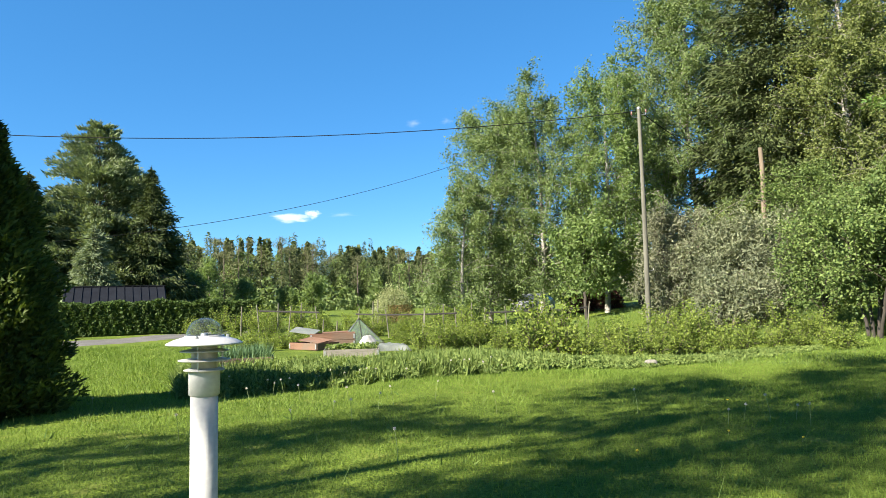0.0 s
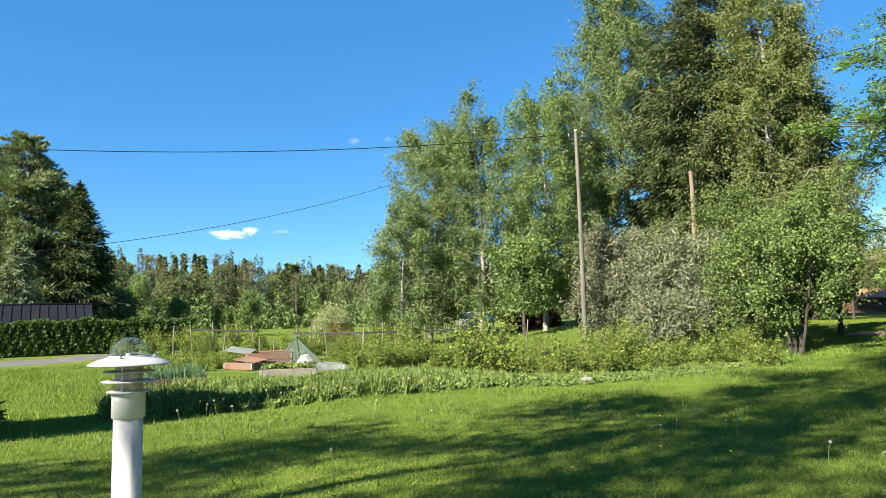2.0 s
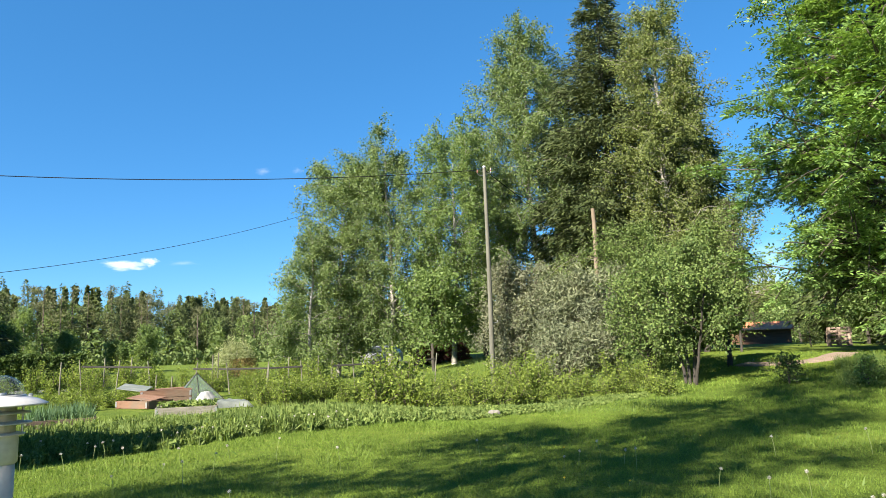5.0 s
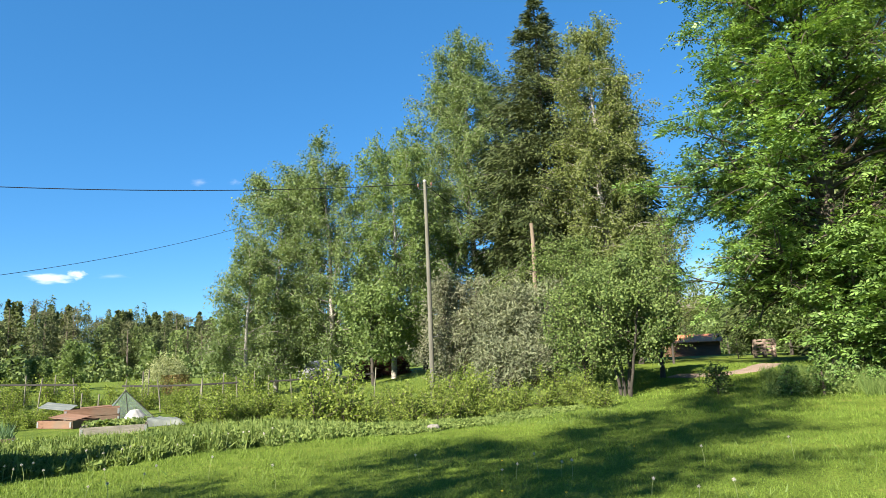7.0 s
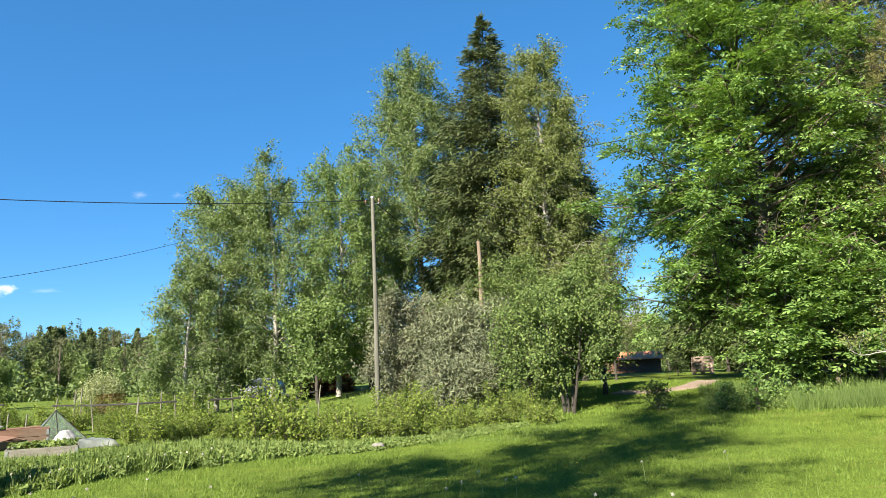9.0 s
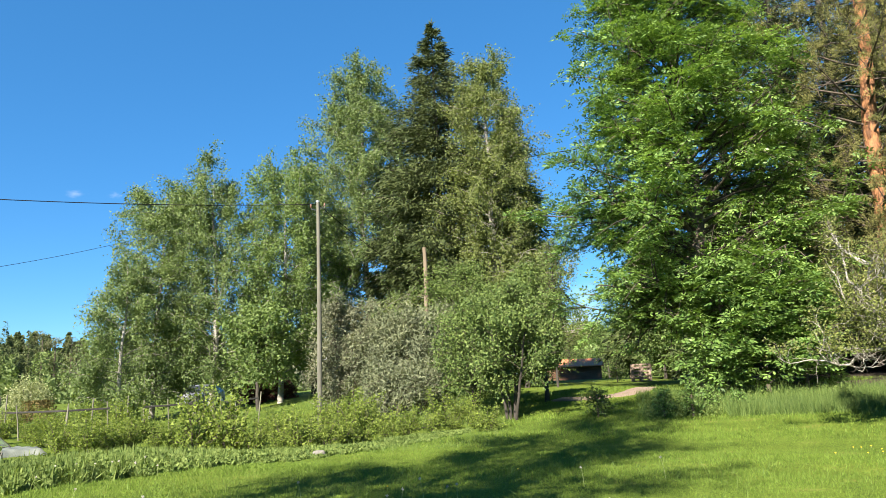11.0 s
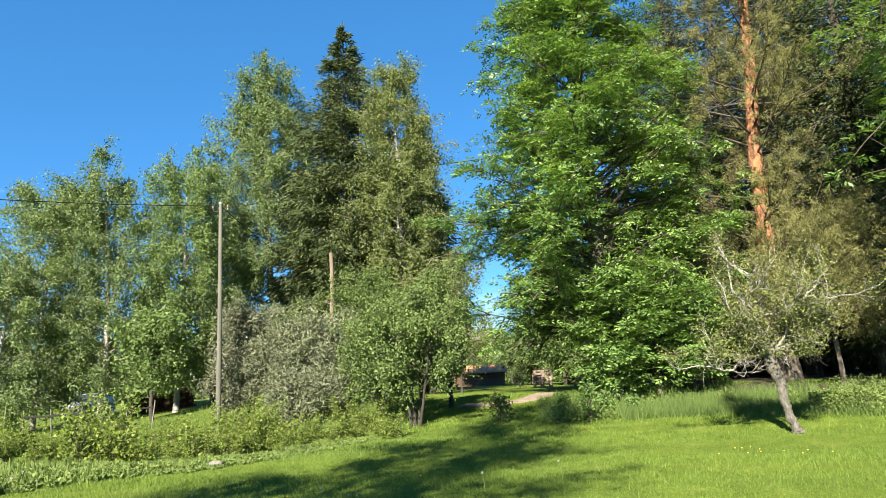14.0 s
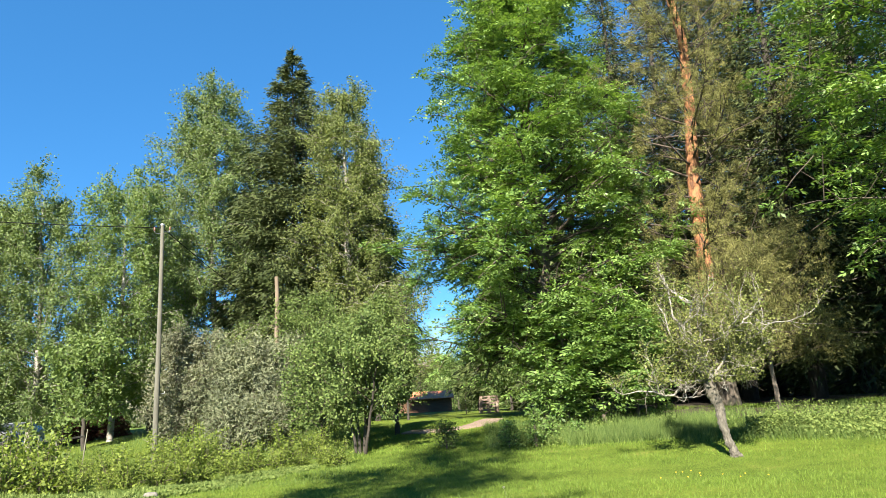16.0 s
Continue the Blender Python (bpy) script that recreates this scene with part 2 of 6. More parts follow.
M["bark"] = surface("grey_brown_bark", (0.045, 0.036, 0.028), (0.13, 0.107, 0.085), 5.0, 0.9, 30.0, 0.8, stretch=(1.5, 1.5, 0.4))
M["dark_bark"] = surface("dark_bark", (0.02, 0.018, 0.015), (0.06, 0.052, 0.044), 5.0, 0.9, 30.0, 0.8, stretch=(1.5, 1.5, 0.4))
M["old_bark"] = surface("rough_grey_fruit_bark", (0.028, 0.025, 0.02), (0.16, 0.15, 0.125), 20.0, 0.95, 38.0, 1.0, stretch=(1.2, 1.2, 0.6))
M["lichen_bark"] = surface("lichen_grey_bark", (0.09, 0.082, 0.068), (0.37, 0.355, 0.315), 18.0, 0.95, 45.0, 0.9)
M["pine_bark"] = pine_bark()
M["twig"] = surface("brown_twig_bark", (0.035, 0.028, 0.022), (0.09, 0.072, 0.056), 5.0, 0.85, 30.0, 0.5)
M["snag"] = surface("bare_pale_wood", (0.095, 0.075, 0.053), (0.19, 0.152, 0.11), 4.0, 0.85, 20.0, 0.5, stretch=(2, 2, 0.2))
M["pole_wood"] = surface("weathered_pole_wood", (0.06, 0.061, 0.05), (0.14, 0.138, 0.112), 3.0, 0.9, 25.0, 0.6, stretch=(3, 3, 0.25))
M["grey_wood"] = surface("grey_weathered_boards", (0.10, 0.095, 0.08), (0.26, 0.24, 0.205), 3.0, 0.9, 25.0, 0.5, stretch=(0.4, 3, 4))
M["red_wood"] = surface("reddish_stained_boards", (0.09, 0.047, 0.028), (0.19, 0.105, 0.066), 3.0, 0.8, 25.0, 0.4, stretch=(0.4, 3, 4), stain=(0.12, 0.085, 0.06))
M["pallet_wood"] = surface("pale_pallet_wood", (0.19, 0.142, 0.112), (0.37, 0.285, 0.225), 3.0, 0.85, 25.0, 0.4)
M["birch_limb"] = surface("pale_birch_limb_bark", (0.12, 0.108, 0.092), (0.27, 0.255, 0.228), 4.0, 0.8, 30.0, 0.4, stretch=(1, 1, 3))
M["stake_wood"] = surface("pale_stake_wood", (0.09, 0.085, 0.065), (0.21, 0.20, 0.155), 4.0, 0.9, 25.0, 0.5, stretch=(3, 3, 0.3))
M["dark_rail"] = surface("dark_weathered_rail", (0.018, 0.017, 0.016), (0.05, 0.047, 0.043), 4.0, 0.85, 25.0, 0.4)
M["soil"] = surface("dark_garden_soil", (0.025, 0.018, 0.012), (0.07, 0.05, 0.035), 10.0, 0.95, 80.0, 0.9)
# brown needles, darkened further: the shade under the spruces is in this colour
M["shaded_litter"] = surface("shaded_needle_litter", (0.018, 0.013, 0.009), (0.045, 0.032, 0.02), 1.5, 0.95, 40.0, 0.8)
M["asphalt"] = surface("old_asphalt", (0.065, 0.062, 0.06), (0.12, 0.116, 0.11), 2.0, 0.9, 120.0, 0.4)
M["gravel"] = surface("pinkish_gravel", (0.15, 0.108, 0.086), (0.26, 0.195, 0.16), 3.0, 0.95, 90.0, 0.7)
M["lamp_white"] = surface("white_lamp_paint", (0.36, 0.36, 0.355), (0.39, 0.39, 0.385), 5.0, 0.45, 60.0, 0.02, gloss=0.3)
M["lamp_grey"] = surface("grey_lamp_lacquer", (0.38, 0.38, 0.385), (0.41, 0.41, 0.415), 5.0, 0.4, 60.0, 0.03, gloss=0.3)
M["steel"] = surface("galvanised_steel", (0.35, 0.36, 0.37), (0.5, 0.5, 0.5), 8.0, 0.45, 60.0, 0.1, metal=0.8)
M["frost"] = surface("tinted_lamp_glass", (0.27, 0.255, 0.20), (0.36, 0.345, 0.285), 6.0, 0.25, 60.0, 0.05)
M["roof_sheet"] = surface("dark_sheet_roof", (0.006, 0.007, 0.010), (0.012, 0.014, 0.019), 2.0, 0.7, 40.0, 0.05, gloss=0.1)
M["roof_tile"] = surface("orange_roof_sheet", (0.40, 0.13, 0.06), (0.58, 0.23, 0.11), 3.0, 0.7, 30.0, 0.2)
M["dark_wall"] = surface("dark_brown_boards", (0.05, 0.035, 0.028), (0.1, 0.07, 0.055), 3.0, 0.85, 30.0, 0.3)
M["house_paint"] = surface("cream_house_boards", (0.66, 0.6, 0.46), (0.74, 0.68, 0.54), 2.0, 0.7, 30.0, 0.2)
M["stone"] = surface("pale_stone", (0.12, 0.113, 0.1), (0.23, 0.22, 0.195), 6.0, 0.9, 40.0, 0.5)
M["fabric"] = surface("white_garden_fabric", (0.2, 0.2, 0.2), (0.30, 0.305, 0.30), 5.0, 0.8, 80.0, 0.2)
M["sheet"] = surface("grey_green_sheet", (0.09, 0.105, 0.095), (0.15, 0.165, 0.15), 3.0, 0.5, 60.0, 0.1)
M["wire"] = surface("black_cable", (0.008, 0.008, 0.009), (0.016, 0.016, 0.017), 5.0, 0.9, 60.0, 0.0, gloss=0.1)
M["ceramic"] = surface("brown_ceramic", (0.12, 0.06, 0.04), (0.2, 0.1, 0.07), 5.0, 0.25, 60.0, 0.0)
M["paint_silver"] = surface("silver_car_paint", (0.2, 0.205, 0.21), (0.25, 0.255, 0.26), 2.0, 0.4, 60.0, 0.0, metal=0.1)
M["car_glass"] = surface("dark_car_glass", (0.02, 0.025, 0.03), (0.05, 0.055, 0.06), 2.0, 0.08, 60.0, 0.0)
M["rubber"] = surface("black_rubber", (0.015, 0.015, 0.015), (0.03, 0.03, 0.03), 5.0, 0.8, 60.0, 0.2)
M["yellow"] = surface("dandelion_yellow", (0.6, 0.42, 0.02), (0.75, 0.55, 0.04), 8.0, 0.7, 60.0, 0.0)
M["seed_head"] = surface("grey_seed_fluff", (0.4, 0.38, 0.33), (0.55, 0.53, 0.47), 30.0, 0.9, 90.0, 0.5)
M["stalk"] = surface("pale_green_stalk", (0.14, 0.19, 0.06), (0.24, 0.28, 0.11), 8.0, 0.6, 60.0, 0.0)
M["clear"] = clear_material("clear_dome_glass", (0.88, 0.91, 0.92), 0.02, 0.05)
M["film"] = clear_material("greenhouse_film", (0.72, 0.84, 0.76), 0.25, 0.2)


# ---- building helpers ----
UP = np.array([0.0, 0.0, 1.0])


def smooth(a, b, v):
    t = np.clip((np.asarray(v, float) - a) / (b - a), 0, 1)
    return t * t * (3 - 2 * t)


def ground_z(x, y):
    """The lie of the land: a level lawn, a bank that climbs to the wood, a slight rise to the road."""
    x, y = np.asarray(x, float), np.asarray(y, float)
    along = x * math.sin(radians(60)) + y * math.cos(radians(60))
    bank = 0.9 * smooth(12, 25, along) * smooth(2, 13, x)
    rise = 0.28 * smooth(15, 30, y) * smooth(2, -9, x)
    near = 1 - smooth(60, 120, np.hypot(x, y))
    dips = 0.03 * np.sin(x * 0.7 + 1) * np.sin(y * 0.6) + 0.015 * np.sin(x * 1.9 + y * 1.3)
    return (bank + rise + dips) * near


def at(az, d, lift=0.0):
    """The place d metres off at a compass angle from the first view's axis, on the ground."""
    x, y = d * math.sin(radians(az)), d * math.cos(radians(az))
    return Vector((x, y, float(ground_z(x, y)) + lift))


def unit(v):
    return v / np.maximum(np.linalg.norm(v, axis=-1, keepdims=True), 1e-9)


class Shape:
    """Gathers corners and faces (three or four corners each) for one mesh."""

    def __init__(self):
        self.v, self.f, self.m, self.n = [], [], [], 0

    def add(self, v, f, mat=0):
        v, f = np.asarray(v, float).reshape(-1, 3), np.asarray(f, int)
        if f.shape[1] == 3:
            f = np.hstack([f, np.full((len(f), 1), -1 - self.n)])
        self.v.append(v), self.f.append(f + self.n), self.m.append(np.full(len(f), mat))
        self.n += len(v)

    def loose(self, q, mat=0):
        """Separate faces: an array of faces x corners x 3."""
        q = np.asarray(q, float)
        self.add(q.reshape(-1, 3), np.arange(q.shape[0] * q.shape[1]).reshape(q.shape[0], q.shape[1]), mat)

    def mesh(self, name, mats, soft=False):
        v, f, mi = np.concatenate(self.v), np.concatenate(self.f), np.concatenate(self.m)
        me = bpy.data.meshes.new(name)
        keep = f >= 0
        count = keep.sum(1)
        me.vertices.add(len(v)), me.loops.add(int(count.sum())), me.polygons.add(len(f))
        me.vertices.foreach_set("co", v.astype(np.float32).ravel())
        me.loops.foreach_set("vertex_index", f[keep].astype(np.int32))
        me.polygons.foreach_set("loop_start", np.concatenate([[0], np.cumsum(count)[:-1]]).astype(np.int32))
        me.polygons.foreach_set("material_index", mi.astype(np.int32))
        me.polygons.foreach_set("use_smooth", np.full(len(f), soft))
        for mat in mats:
            me.materials.append(mat)
        me.update(calc_edges=True)
        return me


def part(name, shape, mats, parent, label="", soft=False):
    """One mesh object, under a thing or a part (or a top-level thing of its own)."""
    mats = mats if isinstance(mats, (list, tuple)) else [mats]
    if isinstance(shape, Shape):
        me = shape.mesh(name, mats, soft)
    else:
        me = bpy.data.meshes.new(name)
        if soft:
            for f in shape.faces:
                f.smooth = True
        shape.to_mesh(me)
        shape.free()
        for mat in mats:
            me.materials.append(mat)
    ob = new(name, me)
    if parent:
        ob.parent = parent
    return tagged(ob, label) if label else ob


def thing(name, label, category, group="", kind=""):
    return tagged(new(name), label, category, group, kind)


def box(bm, c, size, rz=0.0, rx=0.0, ry=0.0, bevel=0.0):
    """A box with softened edges, centred at c, added to a bmesh."""
    r = bmesh.ops.create_cube(bm, size=1.0, matrix=pose(*c, rx, ry, rz) @ Matrix.Diagonal((*size, 1)))
    if bevel:
        edges = list({e for v in r["verts"] for e in v.link_edges})
        bmesh.ops.bevel(bm, geom=edges, offset=bevel, segments=1, affect="EDGES", profile=0.5)
    return bm


def turned(profile, sides=32, centre=(0, 0, 0), closed=False):
    """A body of revolution from (radius, height) pairs."""
    s = Shape()
    a = np.linspace(0, 2 * np.pi, sides, endpoint=False)
    rows = [np.stack([r * np.cos(a), r * np.sin(a), np.full(sides, z)], 1) + np.array(centre) for r, z in profile]
    n = len(profile)
    i, j = np.meshgrid(np.arange(n - 1), np.arange(sides), indexing="ij")
    k = (j + 1) % sides
    s.add(np.concatenate(rows), np.stack([i * sides + j, i * sides + k, (i + 1) * sides + k, (i + 1) * sides + j], -1).reshape(-1, 4))
    return s


def tube(s, pts, radii, sides=6, mat=0):
    """A tapered round limb along points, with a closed tip."""
    pts, radii = np.asarray(pts, float), np.asarray(radii, float)
    n = len(pts)
    t = unit(np.gradient(pts, axis=0))
    ref = np.array([1.0, 0, 0]) if abs(t[0][0]) < 0.8 else np.array([0, 1.0, 0])
    b = unit(np.cross(t, ref))
    c = np.cross(t, b)
    a = np.linspace(0, 2 * np.pi, sides, endpoint=False)
    ring = pts[:, None] + radii[:, None, None] * (np.cos(a)[None, :, None] * b[:, None] + np.sin(a)[None, :, None] * c[:, None])
    i, j = np.meshgrid(np.arange(n - 1), np.arange(sides), indexing="ij")
    k = (j + 1) % sides
    s.add(ring.reshape(-1, 3), np.stack([i * sides + j, i * sides + k, (i + 1) * sides + k, (i + 1) * sides + j], -1).reshape(-1, 4), mat)


def leaf_faces(s, c, size, aspect, rng, up=0.6, droop=0.0, mat=0, axis=None, fold=0.18, slim=False):
    """Small pointed leaves at the places c, each turned its own way."""
    n = len(c)
    size = np.broadcast_to(size, n)[:, None] * rng.uniform(0.7, 1.3, (n, 1))
    nor = unit(rng.normal(size=(n, 3)) + up * UP)
    a = unit(np.cross(nor, rng.normal(size=(n, 3)))) if axis is None else unit(axis + 0.25 * rng.normal(size=(n, 3)))
    a = unit(a - droop * UP)
    b = unit(np.cross(nor, a))
    h = np.cross(a, b) * size * fold
    w = b * size * aspect * 0.5
    if slim:
        s.loose(np.stack([c - a * size * 0.4 + w, c - a * size * 0.4 - w, c + a * size * 0.6], 1), mat)
        return
    s.loose(np.stack([c - a * size * 0.5, c - a * size * 0.08 + w + h * 0.5, c + a * size * 0.5, c - a * size * 0.08 - w + h * 0.5], 1), mat)


def pinnate(s, c, axis, length, rng, pairs=2, mat=0):
    """Compound leaves: pairs of oval leaflets along a drooping midrib, and one at its tip."""
    n = len(c)
    a = unit(axis)
    nor = unit(rng.normal(size=(n, 3)) * 0.45 + UP)
    b = unit(np.cross(nor, a))
    length = length * rng.uniform(0.7, 1.25, (n, 1))
    quads = []

    def leaflet(root, way, ln):
        x = unit(np.cross(nor, way)) * ln * 0.21
        quads.append(np.stack([root, root + way * ln * 0.5 + x, root + way * ln, root + way * ln * 0.5 - x], 1))

    for i in range(pairs):
        f = 0.3 + 0.42 * i / max(pairs - 1, 1)
        root = c + a * length * f - UP * length * 0.22 * f * f
        for side in (-1, 1):
            leaflet(root, unit(a * 0.7 + side * b * 0.8 - 0.2 * UP), length * 0.44)
    leaflet(c + a * length * 0.84 - UP * length * 0.16, unit(a - 0.35 * UP), length * 0.44)
    s.loose(np.concatenate(quads), mat)


def sprays(s, c, way, length, width, rng, mat=0, slim=True):
    """Needle sprays: slim kite-shaped tufts pointing a given way."""
    n = len(c)
    a = unit(way + 0.2 * rng.normal(size=(n, 3)))
    b = unit(np.cross(a, rng.normal(size=(n, 3))))
    length = np.broadcast_to(length, n)[:, None] * rng.uniform(0.7, 1.3, (n, 1))
    w = b * np.broadcast_to(width, n)[:, None] * 0.5
    if slim:
        s.loose(np.stack([c + w, c - w, c + a * length], 1), mat)
        return
    s.loose(np.stack([c, c + a * length * 0.45 + w, c + a * length, c + a * length * 0.45 - w], 1), mat)


def branching(seed, h, r0, base, reach, limbs, rise=35.0, bend=0.0, lean=(0, 0), subs=6, sub_len=0.45, spread=1.0, sides=8, stems=1, stout=0.45, boughs=()):
    """Trunk, limbs and twigs of a leafy tree, boughs: single limbs as (height, heading, length). Gives the wood's shape, and the twigs as a pair of arrays of ends."""
    rng = np.random.default_rng(seed)
    wood, a_, b_ = Shape(), [], []
    for stem in range(stems):
        sway = np.cumsum(rng.normal(0, 0.012 * h, (9, 2)), axis=0)
        sway -= sway[0]
        off = rng.normal(0, 0.25, 2) if stems > 1 else np.zeros(2)
        out = off * 1.6 if stems > 1 else np.zeros(2)
        zs = np.linspace(0, 1, 9)
        hh = h * (1 if stem == 0 else rng.uniform(0.75, 0.97))
        tr = np.stack([off[0] * 0.5 + sway[:, 0] * 0.5 + (lean[0] + out[0]) * zs, off[1] * 0.5 + sway[:, 1] * 0.5 + (lean[1] + out[1]) * zs, zs * hh - 0.05], 1)
        rr = r0 * (1 - zs) ** 0.75 / stems ** 0.4 + 0.012
        rr[0] *= 1.08
        tube(wood, tr, rr, sides)
        a_ += [tr[7]]
        b_ += [tr[8]]
        for i in range(limbs // stems + len(boughs)):
            f = base + (0.97 - base) * ((i + rng.uniform(0, 1)) / (limbs // stems))
            single = boughs[i - limbs // stems] if i >= limbs // stems else None
            f = single[0] if single else f
            p0 = np.array([np.interp(f, zs, tr[:, k]) for k in range(3)])
            ang = i * 2.399 + rng.uniform(-0.5, 0.5) + stem
            ln = reach((f - base) / (1 - base)) * rng.uniform(0.62, 1.12)
            if single:
                ang, ln = radians(90 - single[1]), single[2]
            out_ = np.array([math.cos(ang), math.sin(ang), 0])
            el = radians(rise * (0.6 + 0.8 * f) + rng.uniform(-12, 12))
            sv = np.linspace(0, 1, 5)[:, None]
            lp = p0 + ln * (sv * (out_ * math.cos(el) + UP * math.sin(el)) + UP * bend * sv ** 2) + np.cumsum(rng.normal(0, 0.03 * ln, (5, 3)), 0) * sv
            r = max(min(0.012, r0 * 0.4), np.interp(f, zs, rr) * stout)
            tube(wood, lp, r * (1 - 0.85 * sv[:, 0]), 5, 1)
            a_.append(lp[2]), b_.append(lp[3]), a_.append(lp[3]), b_.append(lp[4])
            for _ in range(subs):
                sf = rng.uniform(0.25, 1.0)
                q0 = np.array([np.interp(sf, sv[:, 0], lp[:, k]) for k in range(3)])
                way = unit(out_ * 0.7 + rng.normal(0, 0.75 * spread, 3) + UP * (0.25 + bend))
                sl = ln * sub_len * (1.15 - 0.6 * sf) * rng.uniform(0.6, 1.3) + 0.15
                q1 = q0 + way * sl * 0.55
                q2 = q1 + unit(way + UP * bend * 1.3) * sl * 0.45
                tube(wood, [q0, q1, q2], np.array([0.3, 0.2, 0.08]) * r + min(0.003, r0 * 0.1), 3, 1)
                a_ += [q0, q1]
                b_ += [q1, q2]
    return wood, np.array(a_), np.array(b_)


def on_twigs(a, b, count, scatter, rng, hang=0.0):
    ln = np.linalg.norm(b - a, axis=1) + 0.05
    i = rng.choice(len(a), count, p=ln / ln.sum())
    f = rng.uniform(0, 1.1, (count, 1))
    p = a[i] + (b[i] - a[i]) * f + rng.normal(0, scatter, (count, 3))
    p[:, 2] -= rng.exponential(1.0, count) * hang
    return p, b[i] - a[i]


def leafy_tree(name, label, category, seed, place, h, r0, base, reach, limbs, count, size, bark, leaf, aspect=0.65, scatter=0.16, hang=0.0,
               rise=35.0, bend=0.0, lean=(0, 0), subs=6, sub_len=0.45, spread=1.0, stems=1, compound=0.0, turn=0.0, group="", up=0.6, droop=0.1, slim=True, stout=0.32, limb=None, boughs=()):
    wood, a, b = branching(seed, h, r0, base, reach, limbs, rise, bend, lean, subs, sub_len, spread, 10, stems, stout, boughs)
    rng = np.random.default_rng(seed + 1000)
    tree = thing(name, label, category, group)
    part("trunk", wood, [bark, limb or M["twig"]], tree, soft=True)
    crown = Shape()
    p, way = on_twigs(a, b, count, scatter, rng, hang)
    p[:, 2] = np.maximum(p[:, 2], 0.08)
    if compound:
        # rosettes of six leaves round each shoot tip
        outer = np.hypot(*(a + b)[:, :2].T) + 2.5
        ends = rng.choice(len(a), count // 6, p=outer / outer.sum())
        way = b[ends] - a[ends]
        p = a[ends] + way * rng.uniform(0.2, 1.05, (len(ends), 1)) + rng.normal(0, scatter, (len(ends), 3)) * [1, 1, 0.6]
        tips = np.repeat(p, 6, 0) + rng.normal(0, 0.05, (len(p) * 6, 3))
        ang = np.tile(np.arange(6) * 1.047, count // 6) + np.repeat(rng.uniform(0, 6.283, count // 6), 6)
        out = np.stack([np.cos(ang), np.sin(ang), rng.uniform(-0.35, 0.45, len(ang))], 1)
        pinnate(crown, tips, out + np.repeat(unit(way[: count // 6]), 6, 0) * 0.45, compound, rng)
    else:
        leaf_faces(crown, p, size, aspect, rng, up, droop, slim=slim)
    part("crown", crown, leaf, tree)
    tree.matrix_world = Matrix.Translation(place) @ pose(0, 0, 0, 0, 0, turn)
    return tree


def spruce_tree(name, label, seed, place, h, radius, needles, density=1.0, bare=0.02, spray=0.42, bark="dark_bark", turn=0.0, group="", slim=0.72, wide=0.34, sag0=0.42, uneven=0.5, step=0.0115, up=0.0, fringe=0.15, thin=0.30, cap=99.0):
    rng = np.random.default_rng(seed)
    wood, crown = Shape(), Shape()
    zs = np.linspace(0, 1, 8)
    tube(wood, np.stack([np.sin(zs * 5) * 0.05, np.cos(zs * 4) * 0.05 - 0.05, zs * h - 0.05], 1), 0.013 * h * (1 - zs) ** 0.9 + 0.015, 8)
    z, pos, way, sz = h * bare, [], [], []
    while z < h * 0.985:
        f = z / h
        ln0 = min(cap, radius * (1 - f) ** slim) + 0.06
        for i in range(rng.integers(4, 7)):
            ang, ln = rng.uniform(0, 6.283), ln0 * rng.uniform(uneven, 1.12)
            o = np.array([math.cos(ang), math.sin(ang), 0])
            sv = np.linspace(0, 1, 5)[:, None]
            sag = sag0 * (1 - f) + 0.02 - 0.35 * f
            lp = np.array([0, 0, z]) + o * ln * sv + UP * ln * (-sag * 1.4 * sv + sag * 0.9 * sv ** 2)
            tube(wood, lp, 0.012 * ln * (1.05 - sv[:, 0]) + 0.004, 3)
            k = max(7, int(density * (16 + 36 * ln)))
            u = rng.uniform(0.1, 1.0, k) ** 0.8
            side = rng.uniform(-1, 1, k)
            lat = np.array([-o[1], o[0], 0])
            base_ = np.stack([np.interp(u, sv[:, 0], lp[:, j]) for j in range(3)], 1)
            base_ = base_ + lat * (side * wide * ln * (1.05 - u * 0.75))[:, None] - UP * (np.abs(side) * 0.08 * ln)[:, None]
            base_ = base_ + rng.normal(0, 0.07 * h ** 0.3, (k, 3)) * min(1.0, 0.15 + 3.5 * (1 - f)) - UP * rng.exponential(fringe, (k, 1)) * (1.1 - f)
            pos.append(base_)
            way.append(o * 0.55 + lat * (side * 0.6)[:, None] + UP * (up - rng.uniform(0.15, 0.75, (k, 1)) * (1.2 - f)))
            sz.append(np.full(k, spray * (0.55 + 0.45 * (1 - f))))
        z += h * step * rng.uniform(0.6, 1.5)
    pos, way, sz = np.concatenate(pos), np.concatenate(way), np.concatenate(sz)
    sprays(crown, pos, way, sz, sz * thin, rng)
    top = np.stack([np.zeros(40), np.zeros(40), h * rng.uniform(0.955, 0.995, 40)], 1)
    sprays(crown, top, rng.normal(0, 0.4, (40, 3)) + UP, 0.3, 0.07, rng)
    tree = thing(name, label, "tree", group)
    part("trunk", wood, M[bark], tree, soft=True)
    part("crown", crown, M[needles], tree)
    tree.matrix_world = Matrix.Translation(place) @ pose(0, 0, 0, 0, 0, turn)
    return tree


